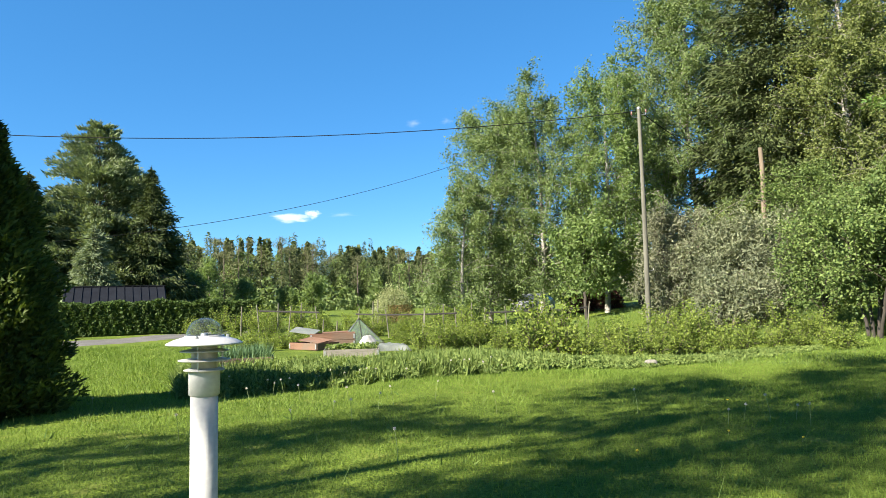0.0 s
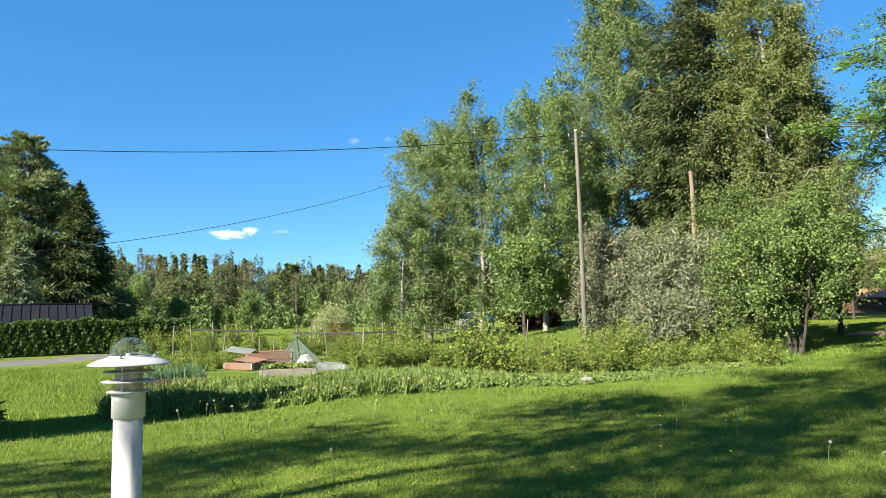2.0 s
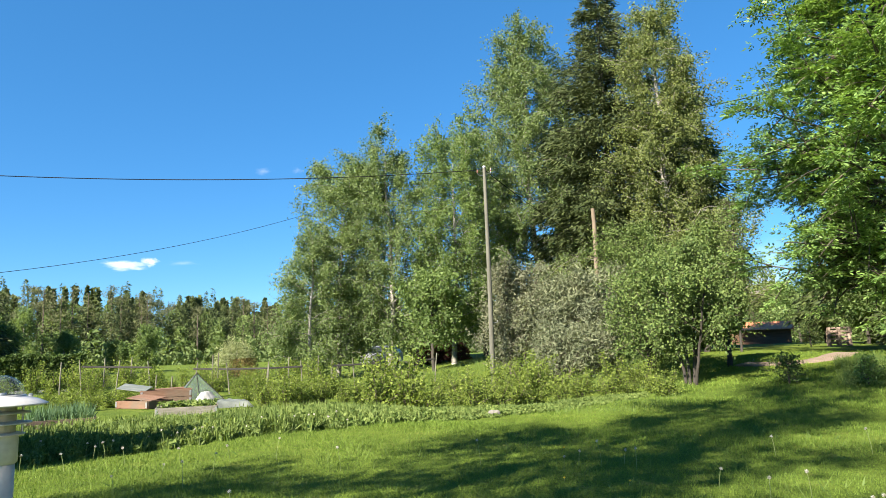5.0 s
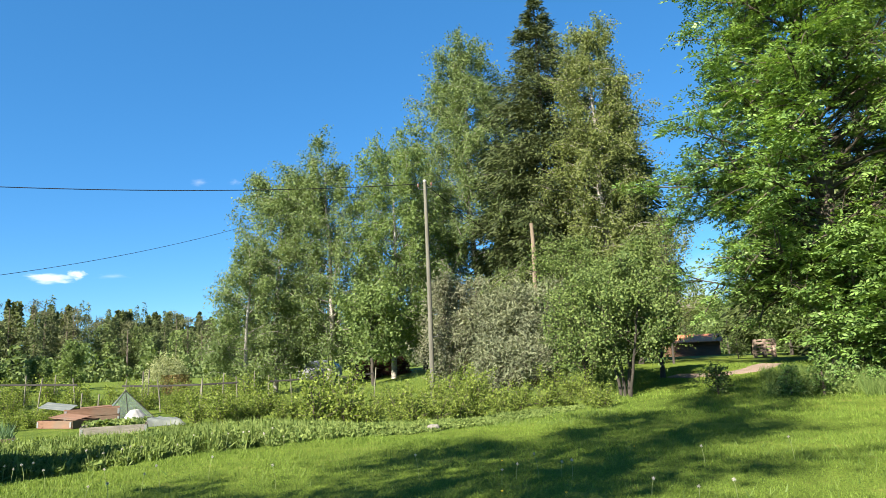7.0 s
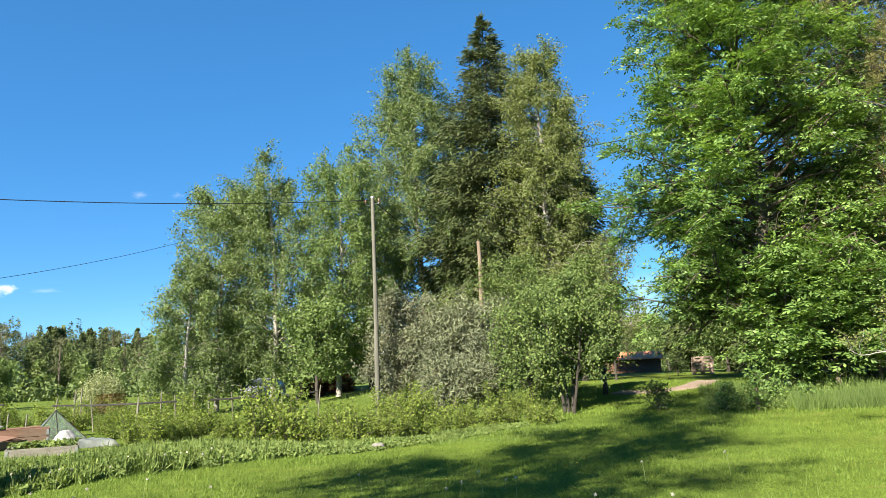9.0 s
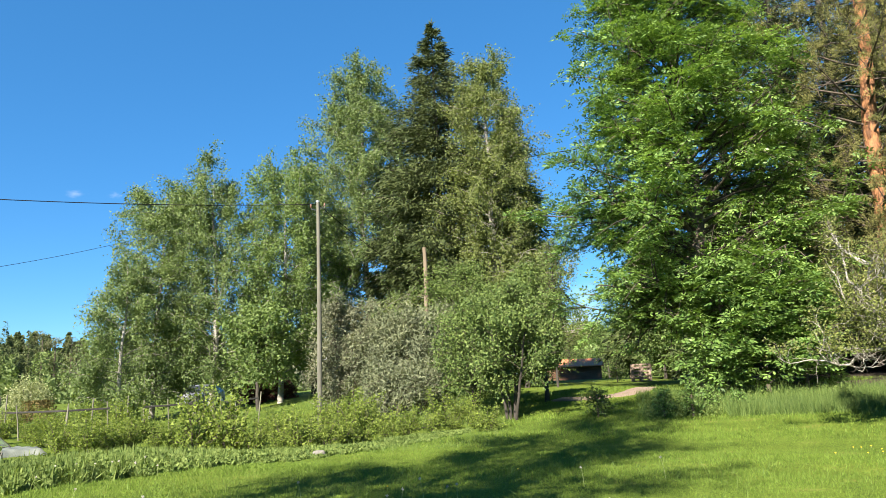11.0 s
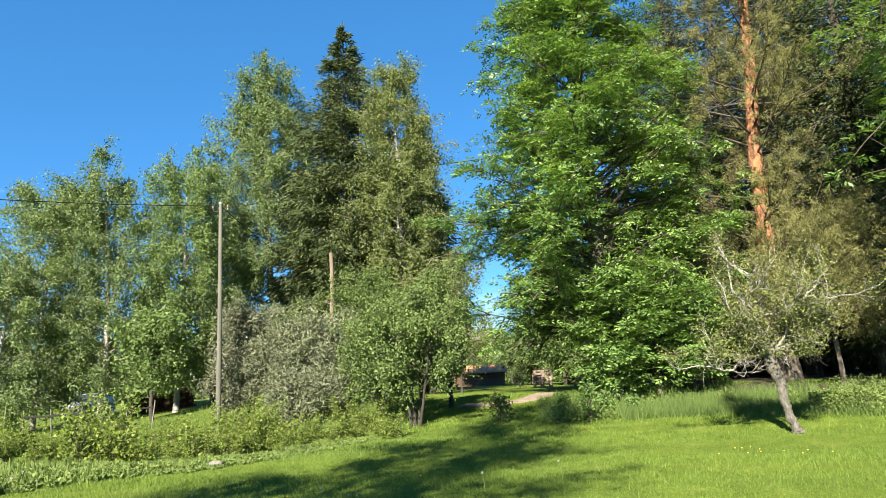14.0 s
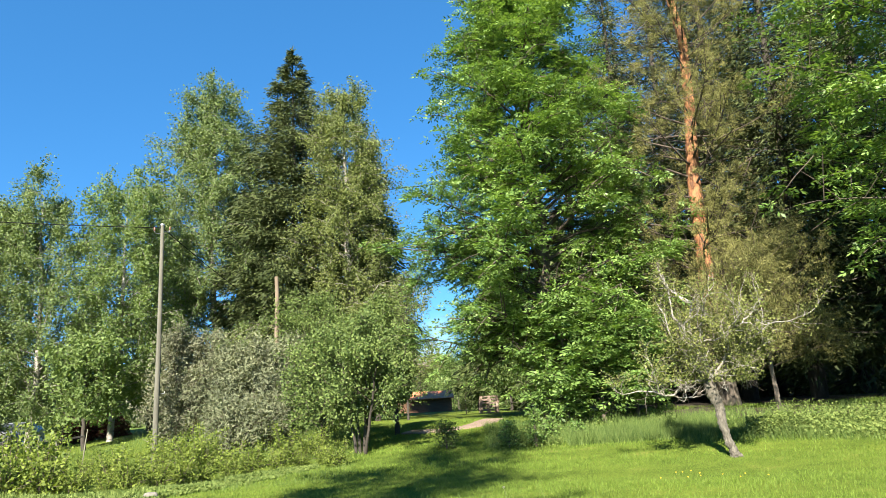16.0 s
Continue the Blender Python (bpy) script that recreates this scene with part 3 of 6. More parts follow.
def pine_tree(name, label, seed, place, h, r0, base, reach, limbs, tufts, needle, leaf, bark="pine_bark", lean=(0, 0), turn=0.0, cluster=0.22, rise=15.0, per=26, width=0.022):
    """A pine: open limbs with round tufts of needles near their ends."""
    wood, a, b = branching(seed, h, r0, base, reach, limbs, rise, 0.12, lean, 6, 0.5, 0.9, 12, 1, 0.2)
    rng = np.random.default_rng(seed + 500)
    keep = rng.uniform(0, 1, len(a)) < 0.5
    p, way = on_twigs(a[keep], b[keep], tufts, cluster, rng)
    crown = Shape()
    c = np.repeat(p, per, 0) + rng.normal(0, cluster * 0.35, (tufts * per, 3))
    w = np.repeat(unit(way), per, 0) * 0.5 + rng.normal(0, 0.8, (tufts * per, 3)) + 0.45 * UP
    sprays(crown, c, w, needle, width, rng)
    tree = thing(name, label, "tree")
    part("trunk", wood, [M[bark], M["twig"]], tree, soft=True)
    part("crown", crown, M[leaf], tree)
    tree.matrix_world = Matrix.Translation(place) @ pose(0, 0, 0, 0, 0, turn)
    return tree


# ---- the ground ----
def ground_sheet():
    s = Shape()
    r = np.concatenate([[0.0], np.geomspace(0.6, 4000, 110)])
    a = np.linspace(0, 2 * np.pi, 160, endpoint=False)
    x, y = r[:, None] * np.sin(a), r[:, None] * np.cos(a)
    n = len(a)
    i, j = np.meshgrid(np.arange(len(r) - 1), np.arange(n), indexing="ij")
    k = (j + 1) % n
    s.add(np.stack([x, y, ground_z(x, y)], -1).reshape(-1, 3),
          np.stack([i * n + j, (i + 1) * n + j, (i + 1) * n + k, i * n + k], -1).reshape(-1, 4))
    return tagged(part("ground", s, M["ground"], None, soft=True), "mown lawn and field with green turf", "ground", kind="structure")


ground_sheet()


def strip(name, mat, label, centre, width, lift, sides=10):
    """A road or path laid on the ground along a line of places."""
    c = np.array([(p.x, p.y) for p in centre])
    t = unit(np.gradient(c, axis=0))
    nrm = np.stack([-t[:, 1], t[:, 0]], 1)
    w = np.linspace(-0.5, 0.5, sides)
    xy = c[:, None] + nrm[:, None] * (w[None, :, None] * np.asarray(width).reshape(-1, 1, 1))
    wob = 0.12 * np.sin(xy[..., 0] * 2.3 + xy[..., 1] * 1.7) * (np.abs(w) > 0.45)
    xy = xy + nrm[:, None] * wob[..., None]
    z = ground_z(xy[..., 0], xy[..., 1]) + lift * (1 - (np.abs(w) > 0.49) * 1.5)[None]
    n = len(c)
    i, j = np.meshgrid(np.arange(n - 1), np.arange(sides - 1), indexing="ij")
    s = Shape()
    s.add(np.concatenate([xy, z[..., None]], -1).reshape(-1, 3),
          np.stack([i * sides + j, (i + 1) * sides + j, (i + 1) * sides + j + 1, i * sides + j + 1], -1).reshape(-1, 4))
    return tagged(part(name, s, mat, None, soft=True), label, "path", kind="structure")


def along(points, n=24):
    """Places spaced along a line of (angle, distance) pairs."""
    p = np.array(points, float)
    f = np.linspace(0, len(p) - 1, n)
    return [at(np.interp(f[i], np.arange(len(p)), p[:, 0]), np.interp(f[i], np.arange(len(p)), p[:, 1])) for i in range(n)]


strip("road", M["asphalt"], "grey asphalt drive in front of the hedge", along([(-48, 32), (-38, 29), (-28, 27.3), (-24, 27.6), (-19, 28.8), (-15, 32)]), 2.7, 0.035)
strip("gravel_path", M["gravel"], "pinkish gravel path curving between the trees", along([(34.9, 21.9), (36.4, 21.5), (38, 21.4), (39.6, 21.7), (40.8, 22.3), (41.8, 23.2)]), 0.85, 0.03)


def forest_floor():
    """Bare needle floor under the spruces, coloured near black to carry the wood's shade."""
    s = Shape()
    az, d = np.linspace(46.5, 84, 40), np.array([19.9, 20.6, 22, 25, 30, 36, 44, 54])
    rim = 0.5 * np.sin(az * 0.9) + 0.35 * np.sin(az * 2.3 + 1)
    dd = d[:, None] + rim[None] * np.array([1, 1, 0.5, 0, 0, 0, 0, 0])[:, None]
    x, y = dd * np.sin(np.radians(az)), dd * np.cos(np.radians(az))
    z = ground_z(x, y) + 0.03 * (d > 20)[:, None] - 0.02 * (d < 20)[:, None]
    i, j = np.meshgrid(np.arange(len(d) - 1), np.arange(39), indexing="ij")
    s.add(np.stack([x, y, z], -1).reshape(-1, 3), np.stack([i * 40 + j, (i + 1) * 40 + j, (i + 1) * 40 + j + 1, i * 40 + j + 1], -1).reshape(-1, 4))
    return tagged(part("forest_floor", s, M["shaded_litter"], None, soft=True), "brown needle floor under the wood's spruces, darkened for their shade", "ground", kind="structure")


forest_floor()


# ---- far wood and the trees ----
def far_wood():
    """The wood beyond the field: spruce, pine and birch joined into one belt."""
    rng = np.random.default_rng(77)
    s = Shape()
    trees = [(rng.uniform(-33, 20), rng.uniform(160, 188) if i % 3 else rng.uniform(152, 162)) for i in range(270)]
    for az, d in trees:
        p = np.array(at(az, d))
        tall = np.interp(az, [-60, -19, -11, -5, 0, 40], [19.4, 19.0, 17.8, 16.0, 15.2, 15.0]) * d / 175
        kind = rng.uniform()
        if kind < 0.40:
            # spruce: whorls of drooping boughs that shorten towards a thin spire
            h, w, n, mat = tall * rng.uniform(0.7, 1.1), rng.uniform(2.2, 3.2), 820, 0
            z = 1 - rng.uniform(0, 1, n) ** 0.62 * 0.95
            tier = (z * h / 0.9) % 1.0
            r = w * (1 - z) ** 0.95 * (0.6 + 0.55 * (1 - tier)) * rng.uniform(0.25, 1.05, n) ** 0.6 + 0.02
            a = rng.uniform(0, 6.283, n)
            c = p + np.stack([r * np.cos(a), r * np.sin(a), z * h], 1)
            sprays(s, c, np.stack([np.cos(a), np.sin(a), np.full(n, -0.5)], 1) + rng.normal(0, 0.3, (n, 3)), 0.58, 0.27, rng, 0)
        elif kind < 0.74:
            # pine: a bare reddish trunk under a rounded, gappy top
            h, w, n, mat = tall * rng.uniform(0.8, 1.03), rng.uniform(1.6, 2.4), 700, 1
            k = rng.integers(9, 14)
            kz = rng.uniform(0.45, 0.95, k)
            kr, ka = w * np.sqrt(np.clip(1.02 - ((kz - 0.62) / 0.4) ** 2, 0.05, 1)) * rng.uniform(0.2, 0.85, k), rng.uniform(0, 6.283, k)
            clump = np.stack([kr * np.cos(ka), kr * np.sin(ka), kz * h], 1)[rng.integers(0, k, n)]
            leaf_faces(s, p + clump + rng.normal(0, 1, (n, 3)) * [0.55, 0.55, 0.36], 0.38, 0.5, rng, 0.3, -0.2, mat, slim=True)
            tube(s, [p, p + UP * h * 0.5, p + UP * h * 0.95], [0.2, 0.16, 0.06], 5, 3)
        else:
            # birch and aspen: lower, loose round crowns
            h, w, n, mat = tall * rng.uniform(0.45, 0.8), rng.uniform(1.7, 2.7), 850, 2
            z = rng.uniform(0.08, 1, n)
            a = rng.uniform(0, 6.283, n)
            r = w * np.sqrt(np.clip(1 - ((z - 0.45) / 0.57) ** 2, 0, 1)) * (1 + 0.25 * np.sin(a * 3 + z * 9)) * rng.uniform(0.3, 1.05, n) + 0.1
            leaf_faces(s, p + np.stack([r * np.cos(a), r * np.sin(a), z * h], 1), 0.42, 0.75, rng, 0.4, 0.2, mat, slim=True)
    # a plain back row closes the gaps
    for i in range(190):
        az, d = rng.uniform(-33, 20), rng.uniform(190, 204)
        p = np.array(at(az, d))
        h = np.interp(az, [-60, -19, -11, -5, 0, 40], [18.0, 17.8, 16.8, 15.0, 14.2, 14.5]) * d / 175 * rng.uniform(0.78, 1.02)
        z = rng.uniform(0.02, 1, 340) ** 0.9
        r, a = 3.4 * (1 - z) ** 0.95 * rng.uniform(0.2, 1, 340) + 0.05, rng.uniform(0, 6.283, 340)
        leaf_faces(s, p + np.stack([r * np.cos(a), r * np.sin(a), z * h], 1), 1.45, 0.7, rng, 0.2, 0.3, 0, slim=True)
    # trees in the gap beyond the gravel path
    for i in range(34):
        az, d = rng.uniform(34, 52), rng.uniform(95, 130)
        p, h = np.array(at(az, d)), rng.uniform(4.5, 9.0)
        z = rng.uniform(0.0, 1, 500)
        r, a = 3.2 * np.sqrt(np.clip(1 - ((z - 0.4) / 0.62) ** 2, 0, 1)) * rng.uniform(0.4, 1.05, 500), rng.uniform(0, 6.283, 500)
        leaf_faces(s, p + np.stack([r * np.cos(a), r * np.sin(a), z * h], 1), 0.6, 0.8, rng, 0.4, 0.2, 2, slim=True)
    # the far side of the wood behind the lawn
    for i in range(46):
        az, d = rng.uniform(47, 88), rng.uniform(56, 76)
        p, h = np.array(at(az, d)), rng.uniform(9, 17)
        z = rng.uniform(0.0, 1, 520) ** 1.2
        r, a = 3.6 * (1 - z) ** 0.8 * rng.uniform(0.2, 1, 520) + 0.1, rng.uniform(0, 6.283, 520)
        leaf_faces(s, p + np.stack([r * np.cos(a), r * np.sin(a), z * h], 1), 0.9, 0.7, rng, 0.3, 0.3, 0, slim=True)
    # undergrowth along the edge of the wood
    n = 11000
    az, d = rng.uniform(-33, 20, n), rng.uniform(147, 158, n)
    x, y = d * np.sin(np.radians(az)), d * np.cos(np.radians(az))
    leaf_faces(s, np.stack([x, y, rng.uniform(0, 1, n) ** 1.3 * (4.8 + 2.6 * np.sin(az * 2.1) * np.sin(az * 0.77))], 1), 0.75, 0.8, rng, 0.4, 0.1, 2, slim=True)
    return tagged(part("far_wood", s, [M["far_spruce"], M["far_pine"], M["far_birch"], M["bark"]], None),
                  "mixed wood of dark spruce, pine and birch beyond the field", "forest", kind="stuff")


far_wood()


def round_crown(r):
    return lambda f: r * (0.45 + 0.75 * math.sin(math.pi * min(1, f * 0.85 + 0.12))) * (1 - 0.55 * f ** 3)


def tall_crown(r):
    return lambda f: r * (1.0 - 0.72 * f ** 2.0) * (0.8 + 0.2 * math.sin(f * 9))


def dome_crown(r):
    return lambda f: r * (0.72 + 0.36 * math.sin(math.pi * min(1, f * 0.8 + 0.1))) * (1 - 0.25 * f ** 5)


def wide_low(r):
    return lambda f: r * math.sqrt(max(0.05, 1 - f ** 2))


BIRCH = dict(category="tree", size=0.1, aspect=0.78, hang=0.22, scatter=0.12, bend=-0.25, rise=36.0, subs=9, sub_len=0.5, limb=M["birch_limb"], stout=0.3, group="birches by the yard")
BIRCH_LABEL = "birch tree with white trunk and light green hanging leaves"
leafy_tree("birch_tree", BIRCH_LABEL, seed=11, place=at(3.7, 40), h=11.9, r0=0.13, base=0.10, reach=dome_crown(3.3), limbs=60, count=62000, bark=M["birch_bark"], leaf=M["birch_leaf_olive"], **BIRCH)
leafy_tree("birch_tree", BIRCH_LABEL, seed=12, place=at(7.9, 38), h=12.2, r0=0.145, base=0.11, reach=dome_crown(3.5), limbs=60, count=70000, bark=M["birch_bark"], leaf=M["birch_leaf_olive"], **BIRCH)
leafy_tree("birch_tree", BIRCH_LABEL, seed=13, place=at(13.0, 36.5), h=12.0, r0=0.13, base=0.12, reach=dome_crown(2.9), limbs=56, count=56000, bark=M["birch_bark"], leaf=M["birch_leaf"], **BIRCH)
leafy_tree("birch_tree", "low-branched birch with light green hanging leaves", seed=14, place=at(1.6, 37), h=7.6, r0=0.1, base=0.06, reach=wide_low(2.9), limbs=36, count=27000, bark=M["birch_bark"], leaf=M["birch_leaf_olive"], **BIRCH)
leafy_tree("birch_tree", "tall slender birch with light green leaves", seed=15, place=at(20.0, 40), h=19.6, r0=0.2, base=0.12, reach=lambda f: 1.3 + 4.2 * (1 - f) ** 0.65, limbs=110, count=130000, bark=M["birch_bark"], leaf=M["birch_leaf_olive"], **{**BIRCH, "rise": 31.0, "size": 0.112, "boughs": [(0.66, -70, 3.9), (0.70, -66, 3.7), (0.62, -75, 4.2)]})
leafy_tree("birch_tree", "tall birch with olive leaves beside the spruce", seed=16, place=at(30.1, 36), h=17.9, r0=0.19, base=0.10, reach=lambda f: 1.1 + 3.8 * (1 - f) ** 0.65, limbs=96, count=100000, bark=M["birch_bark"], leaf=M["tall_birch_leaf"], **BIRCH)
BUSHY = dict(category="tree", bark=M["dark_bark"], rise=40.0, bend=-0.08, subs=8, sub_len=0.5)
leafy_tree("maple_tree", "bright green young maple under the birches", seed=21, place=at(11.4, 33.5), h=4.4, r0=0.09, base=0.25, reach=round_crown(1.8), limbs=26, count=8000, size=0.13, leaf=M["birch_leaf"], aspect=0.85, **BUSHY)
leafy_tree("bird_cherry_tree", "leafy green tree filling the gap behind the birches", seed=22, place=at(15.6, 43), h=12.5, r0=0.14, base=0.05, reach=round_crown(2.6), limbs=40, count=20000, size=0.14, leaf=M["birch_leaf"], **BUSHY)
leafy_tree("bird_cherry_tree", "leafy green tree behind the tall birch", seed=23, place=at(22.6, 44), h=14.0, r0=0.14, base=0.05, reach=round_crown(2.7), limbs=40, count=20000, size=0.14, leaf=M["birch_leaf"], **BUSHY)
leafy_tree("rowan_tree", "dense green rowan in front of the spruce", seed=24, place=at(28.0, 31), h=5.2, r0=0.1, base=0.06, reach=round_crown(2.2), limbs=36, count=20000, size=0.10, leaf=M["lilac_leaf"], **BUSHY)
leafy_tree("rowan_tree", "dense green rowan behind the lilac", seed=25, place=at(32.6, 29), h=4.8, r0=0.1, base=0.06, reach=round_crown(1.7), limbs=32, count=17000, size=0.10, leaf=M["lilac_leaf"], **BUSHY)

spruce_tree("spruce_tree", "tall dark green spruce with drooping boughs", 31, at(26.1, 38), 21.2, 7.6, "spruce", 2.0, spray=0.37, slim=0.92, cap=4.0, uneven=0.6, step=0.0125, fringe=0.24, thin=0.3)
spruce_tree("spruce_tree", "dark spruce half hidden behind a birch", 32, at(32.2, 44), 18.0, 4.3, "spruce_dark", 0.8, spray=0.55, bare=0.17)
spruce_tree("spruce_tree", "dark spruce beyond the gravel path", 33, at(43.4, 46), 11.0, 4.4, "spruce_dark", 0.6, spray=0.55, bare=0.2)


def dead_trunk():
    s = Shape()
    zs = np.linspace(0, 1, 10)
    tube(s, np.stack([-0.10 * zs + 0.03 * np.sin(zs * 9), np.zeros(10), zs * 6.3], 1), 0.115 - 0.03 * zs, 12)
    for z, a, ln in ((3.2, 0.4, 0.5), (4.1, 2.5, 0.35), (4.9, 4.4, 0.5), (5.6, 1.2, 0.3)):
        o = np.array([math.cos(a), math.sin(a), 0.3])
        tube(s, [np.array([-0.08, 0, z]), np.array([-0.08, 0, z]) + o * ln * 0.5, np.array([-0.08, 0, z]) + o * ln], [0.025, 0.015, 0.006], 5)
    ob = part("dead_tree_trunk", s, M["snag"], None, soft=True)
    ob.matrix_world = Matrix.Translation(at(24.9, 31))
    return tagged(ob, "bare pale dead trunk without bark", "tree trunk")


dead_trunk()

WILLOW = dict(category="shrub", size=0.12, aspect=0.34, scatter=0.13, bark=M["bark"], leaf=M["willow_leaf"], rise=52.0, bend=-0.05, subs=9, sub_len=0.5, stems=3, group="grey willows")
for i, (az, d, h, r, n) in enumerate(((17.6, 25.5, 3.9, 1.35, 17000), (20.6, 25, 3.3, 1.4, 16000), (23.4, 24.5, 3.2, 1.5, 16000), (26.2, 26, 3.2, 1.3, 12000), (21.5, 22.3, 1.5, 1.0, 7000), (24.5, 22.3, 1.4, 1.0, 7000))):
    leafy_tree("willow_shrub", "grey-green willow shrub with narrow leaves", seed=41 + i, place=at(az, d), h=h, r0=0.09, base=0.05, reach=wide_low(r), limbs=33, count=n, **{**WILLOW, "leaf": M["willow_twig"] if i == 0 else M["willow_leaf"]})

LILAC = dict(category="tree", bark=M["dark_bark"], leaf=M["lilac_leaf"], subs=9, sub_len=0.42, rise=42.0, slim=False, scatter=0.09, droop=0.35)
leafy_tree("lilac_tree", "lilac with several dark stems and dense green leaves", seed=51, place=at(31.3, 19.2), h=3.5, r0=0.06, base=0.26, reach=round_crown(1.08), limbs=54, count=21000, size=0.072, aspect=0.75, stems=5, **LILAC)
leafy_tree("lilac_tree", "leafy lilac crowding behind the first one", seed=52, place=at(28.4, 21), h=3.3, r0=0.06, base=0.12, reach=round_crown(1.4), limbs=42, count=16000, size=0.072, aspect=0.75, stems=3, **LILAC)
leafy_tree("lilac_tree", "small lilac with one slim trunk on the grass", seed=53, place=at(34.1, 21.8), h=2.2, r0=0.07, base=0.45, reach=round_crown(0.68), limbs=26, count=6000, size=0.10, aspect=0.75, **LILAC)
leafy_tree("plum_tree", "sparse greyish fruit tree with fine bare twigs", seed=54, place=at(35.0, 26.5), h=5.2, r0=0.034, base=0.1, reach=tall_crown(1.5), limbs=36, count=3200, size=0.08, category="tree", bark=M["dark_bark"], leaf=M["lilac_leaf"], subs=10, rise=55.0)
for i, (az, d, h) in enumerate(((38.0, 18.0, 0.55), (42.9, 17.4, 0.55), (45.0, 17.3, 0.8), (46.2, 18.4, 0.5), (48.2, 18.0, 0.35), (39.6, 30, 0.9), (33.6, 29, 0.9))):
    leafy_tree("young_lilac_shoot", "knee-high leafy lilac shoots growing from the grass", seed=55 + i, place=at(az, d), h=h, r0=0.012, base=0.1, reach=wide_low(0.42 if i in (0, 5, 6) else 0.2), limbs=22, count=700, size=0.06, aspect=0.75, scatter=0.05,
               category="shrub", bark=M["bark"], leaf=M["lilac_leaf"] if i in (0, 5, 6) else M["ash_leaf"], subs=5, rise=50.0, group="lilac shoots")

# ---- the wood's edge ----
leafy_tree("ash_tree", "large ash tree with bright green feathery leaves down to the grass", seed=61, place=at(46.5, 22.6), h=15.9, r0=0.3, base=0.09, category="tree",
           reach=lambda f: 3.7 * (0.94 + 0.16 * math.exp(-((f - 0.30) / 0.07) ** 2) + 0.14 * math.sin(math.pi * min(1, f + 0.1))) * (1 - 0.5 * f ** 2.6), limbs=180, count=43000, size=0.106, compound=0.29,
           bark=M["bark"], leaf=M["ash_leaf"], rise=30.0, bend=-0.16, subs=8, sub_len=0.36, scatter=0.17, boughs=[(0.30, -44, 4.8), (0.32, -40, 4.6), (0.28, -50, 4.4), (0.31, -36, 4.5), (0.12, -50, 2.4), (0.15, -62, 2.7), (0.19, -56, 2.8), (0.13, -76, 2.8), (0.17, -86, 3.0)])
leafy_tree("ash_tree", "bright green ash with long leafy boughs at the wood's edge", seed=62, place=at(76.5, 18.2), h=15.0, r0=0.12, base=0.24, category="tree",
           reach=round_crown(3.8), limbs=110, count=12600, size=0.08, compound=0.30, bark=M["dark_bark"], leaf=M["ash_leaf"], rise=22.0, bend=-0.1, subs=8, sub_len=0.36, scatter=0.13)
for i, (az, d, h, r) in enumerate(((47.6, 20.6, 3.4, 1.3), (50.4, 20.4, 3.0, 1.3), (52.9, 20.7, 3.0, 1.4))):
    leafy_tree("ash_sapling", "bushy young ash growing under the large one", seed=601 + i, place=at(az, d), h=h, r0=0.04, base=0.08, category="tree", reach=round_crown(r), limbs=22, count=1700, size=0.1,
               compound=0.34, bark=M["bark"], leaf=M["ash_leaf"], rise=40.0, subs=6, scatter=0.18, group="ash saplings")
for i, (az, d, h, r) in enumerate(((44.0, 41, 5.0, 2.2), (46.5, 38, 5.5, 2.3), (40.6, 48, 4.2, 1.4), (43.2, 40, 5.0, 1.7), (36.0, 72, 4.0, 3.0), (39.0, 70, 4.5, 3.2))):
    leafy_tree("bird_cherry_tree", "bushy green bird cherry beyond the path", "tree", 611 + i, at(az, d), h, 0.08, 0.04, round_crown(r), 28, 6500, 0.16, M["dark_bark"], M["birch_leaf"], rise=45.0)
def pine_reach(f):
    """Boughs in storeys, with the trunk bare between them."""
    if f < 0.2:
        return 3.1
    if f < 0.25:
        return 0.8
    if f < 0.4:
        return 3.2
    return 1.3 if f < 0.5 else 3.7 * (1.4 - f)


pine_tree("pine_tree", "pine with flaking orange trunk and warm green needle tufts", 63, at(59.6, 23.4), 19.5, 0.28, 0.12, pine_reach, 140, 4000, 0.10, "pine_warm", lean=(-0.64, -0.76), per=42, width=0.017, cluster=0.17, turn=250.0)
# an added small tree that stands in for the large pine's lowest boughs
pine_tree("pine_tree", "small added pine with warm olive needles, for the large pine's low boughs", 64, at(62.8, 21.4), 4.5, 0.055, 0.24, lambda f: 2.5 * math.sqrt(max(0.1, 1 - f ** 2)), 44, 1500, 0.10, "pine_warm", per=40, width=0.016, cluster=0.16, turn=40.0)
for i, (az, d, h, r, k) in enumerate(((53.5, 29, 19, 3.6, 0.7), (61.0, 29.5, 22, 3.8, 0.8), (65.5, 25.5, 20, 3.7, 0.8), (71.0, 26, 21, 3.8, 0.7), (57.0, 34, 24, 3.8, 0.5), (68.5, 33, 24, 3.8, 0.5), (77.0, 24, 19, 3.6, 0.6), (49.0, 36, 21, 3.6, 0.5), (54.0, 42, 25, 4.4, 0.4), (60.0, 41, 26, 4.4, 0.4), (65.5, 40, 26, 4.4, 0.4), (74.0, 36, 25, 4.4, 0.4), (63.0, 35, 24, 4.2, 0.4), (70.0, 45, 26, 4.8, 0.4), (79.0, 34, 24, 4.4, 0.4), (76.0, 44, 26, 4.8, 0.4), (57.5, 48, 26, 5.0, 0.35))):
    spruce_tree("spruce_tree", "dark shady spruce in the wood behind the lawn", 70 + i, at(az, d), h, r, "spruce", k * (1.4 if i < 4 else 0.5), group="spruces of the wood", spray=0.26 if i < 4 else 0.42, bare=0.10 if i < 4 else 0.03, thin=0.3)


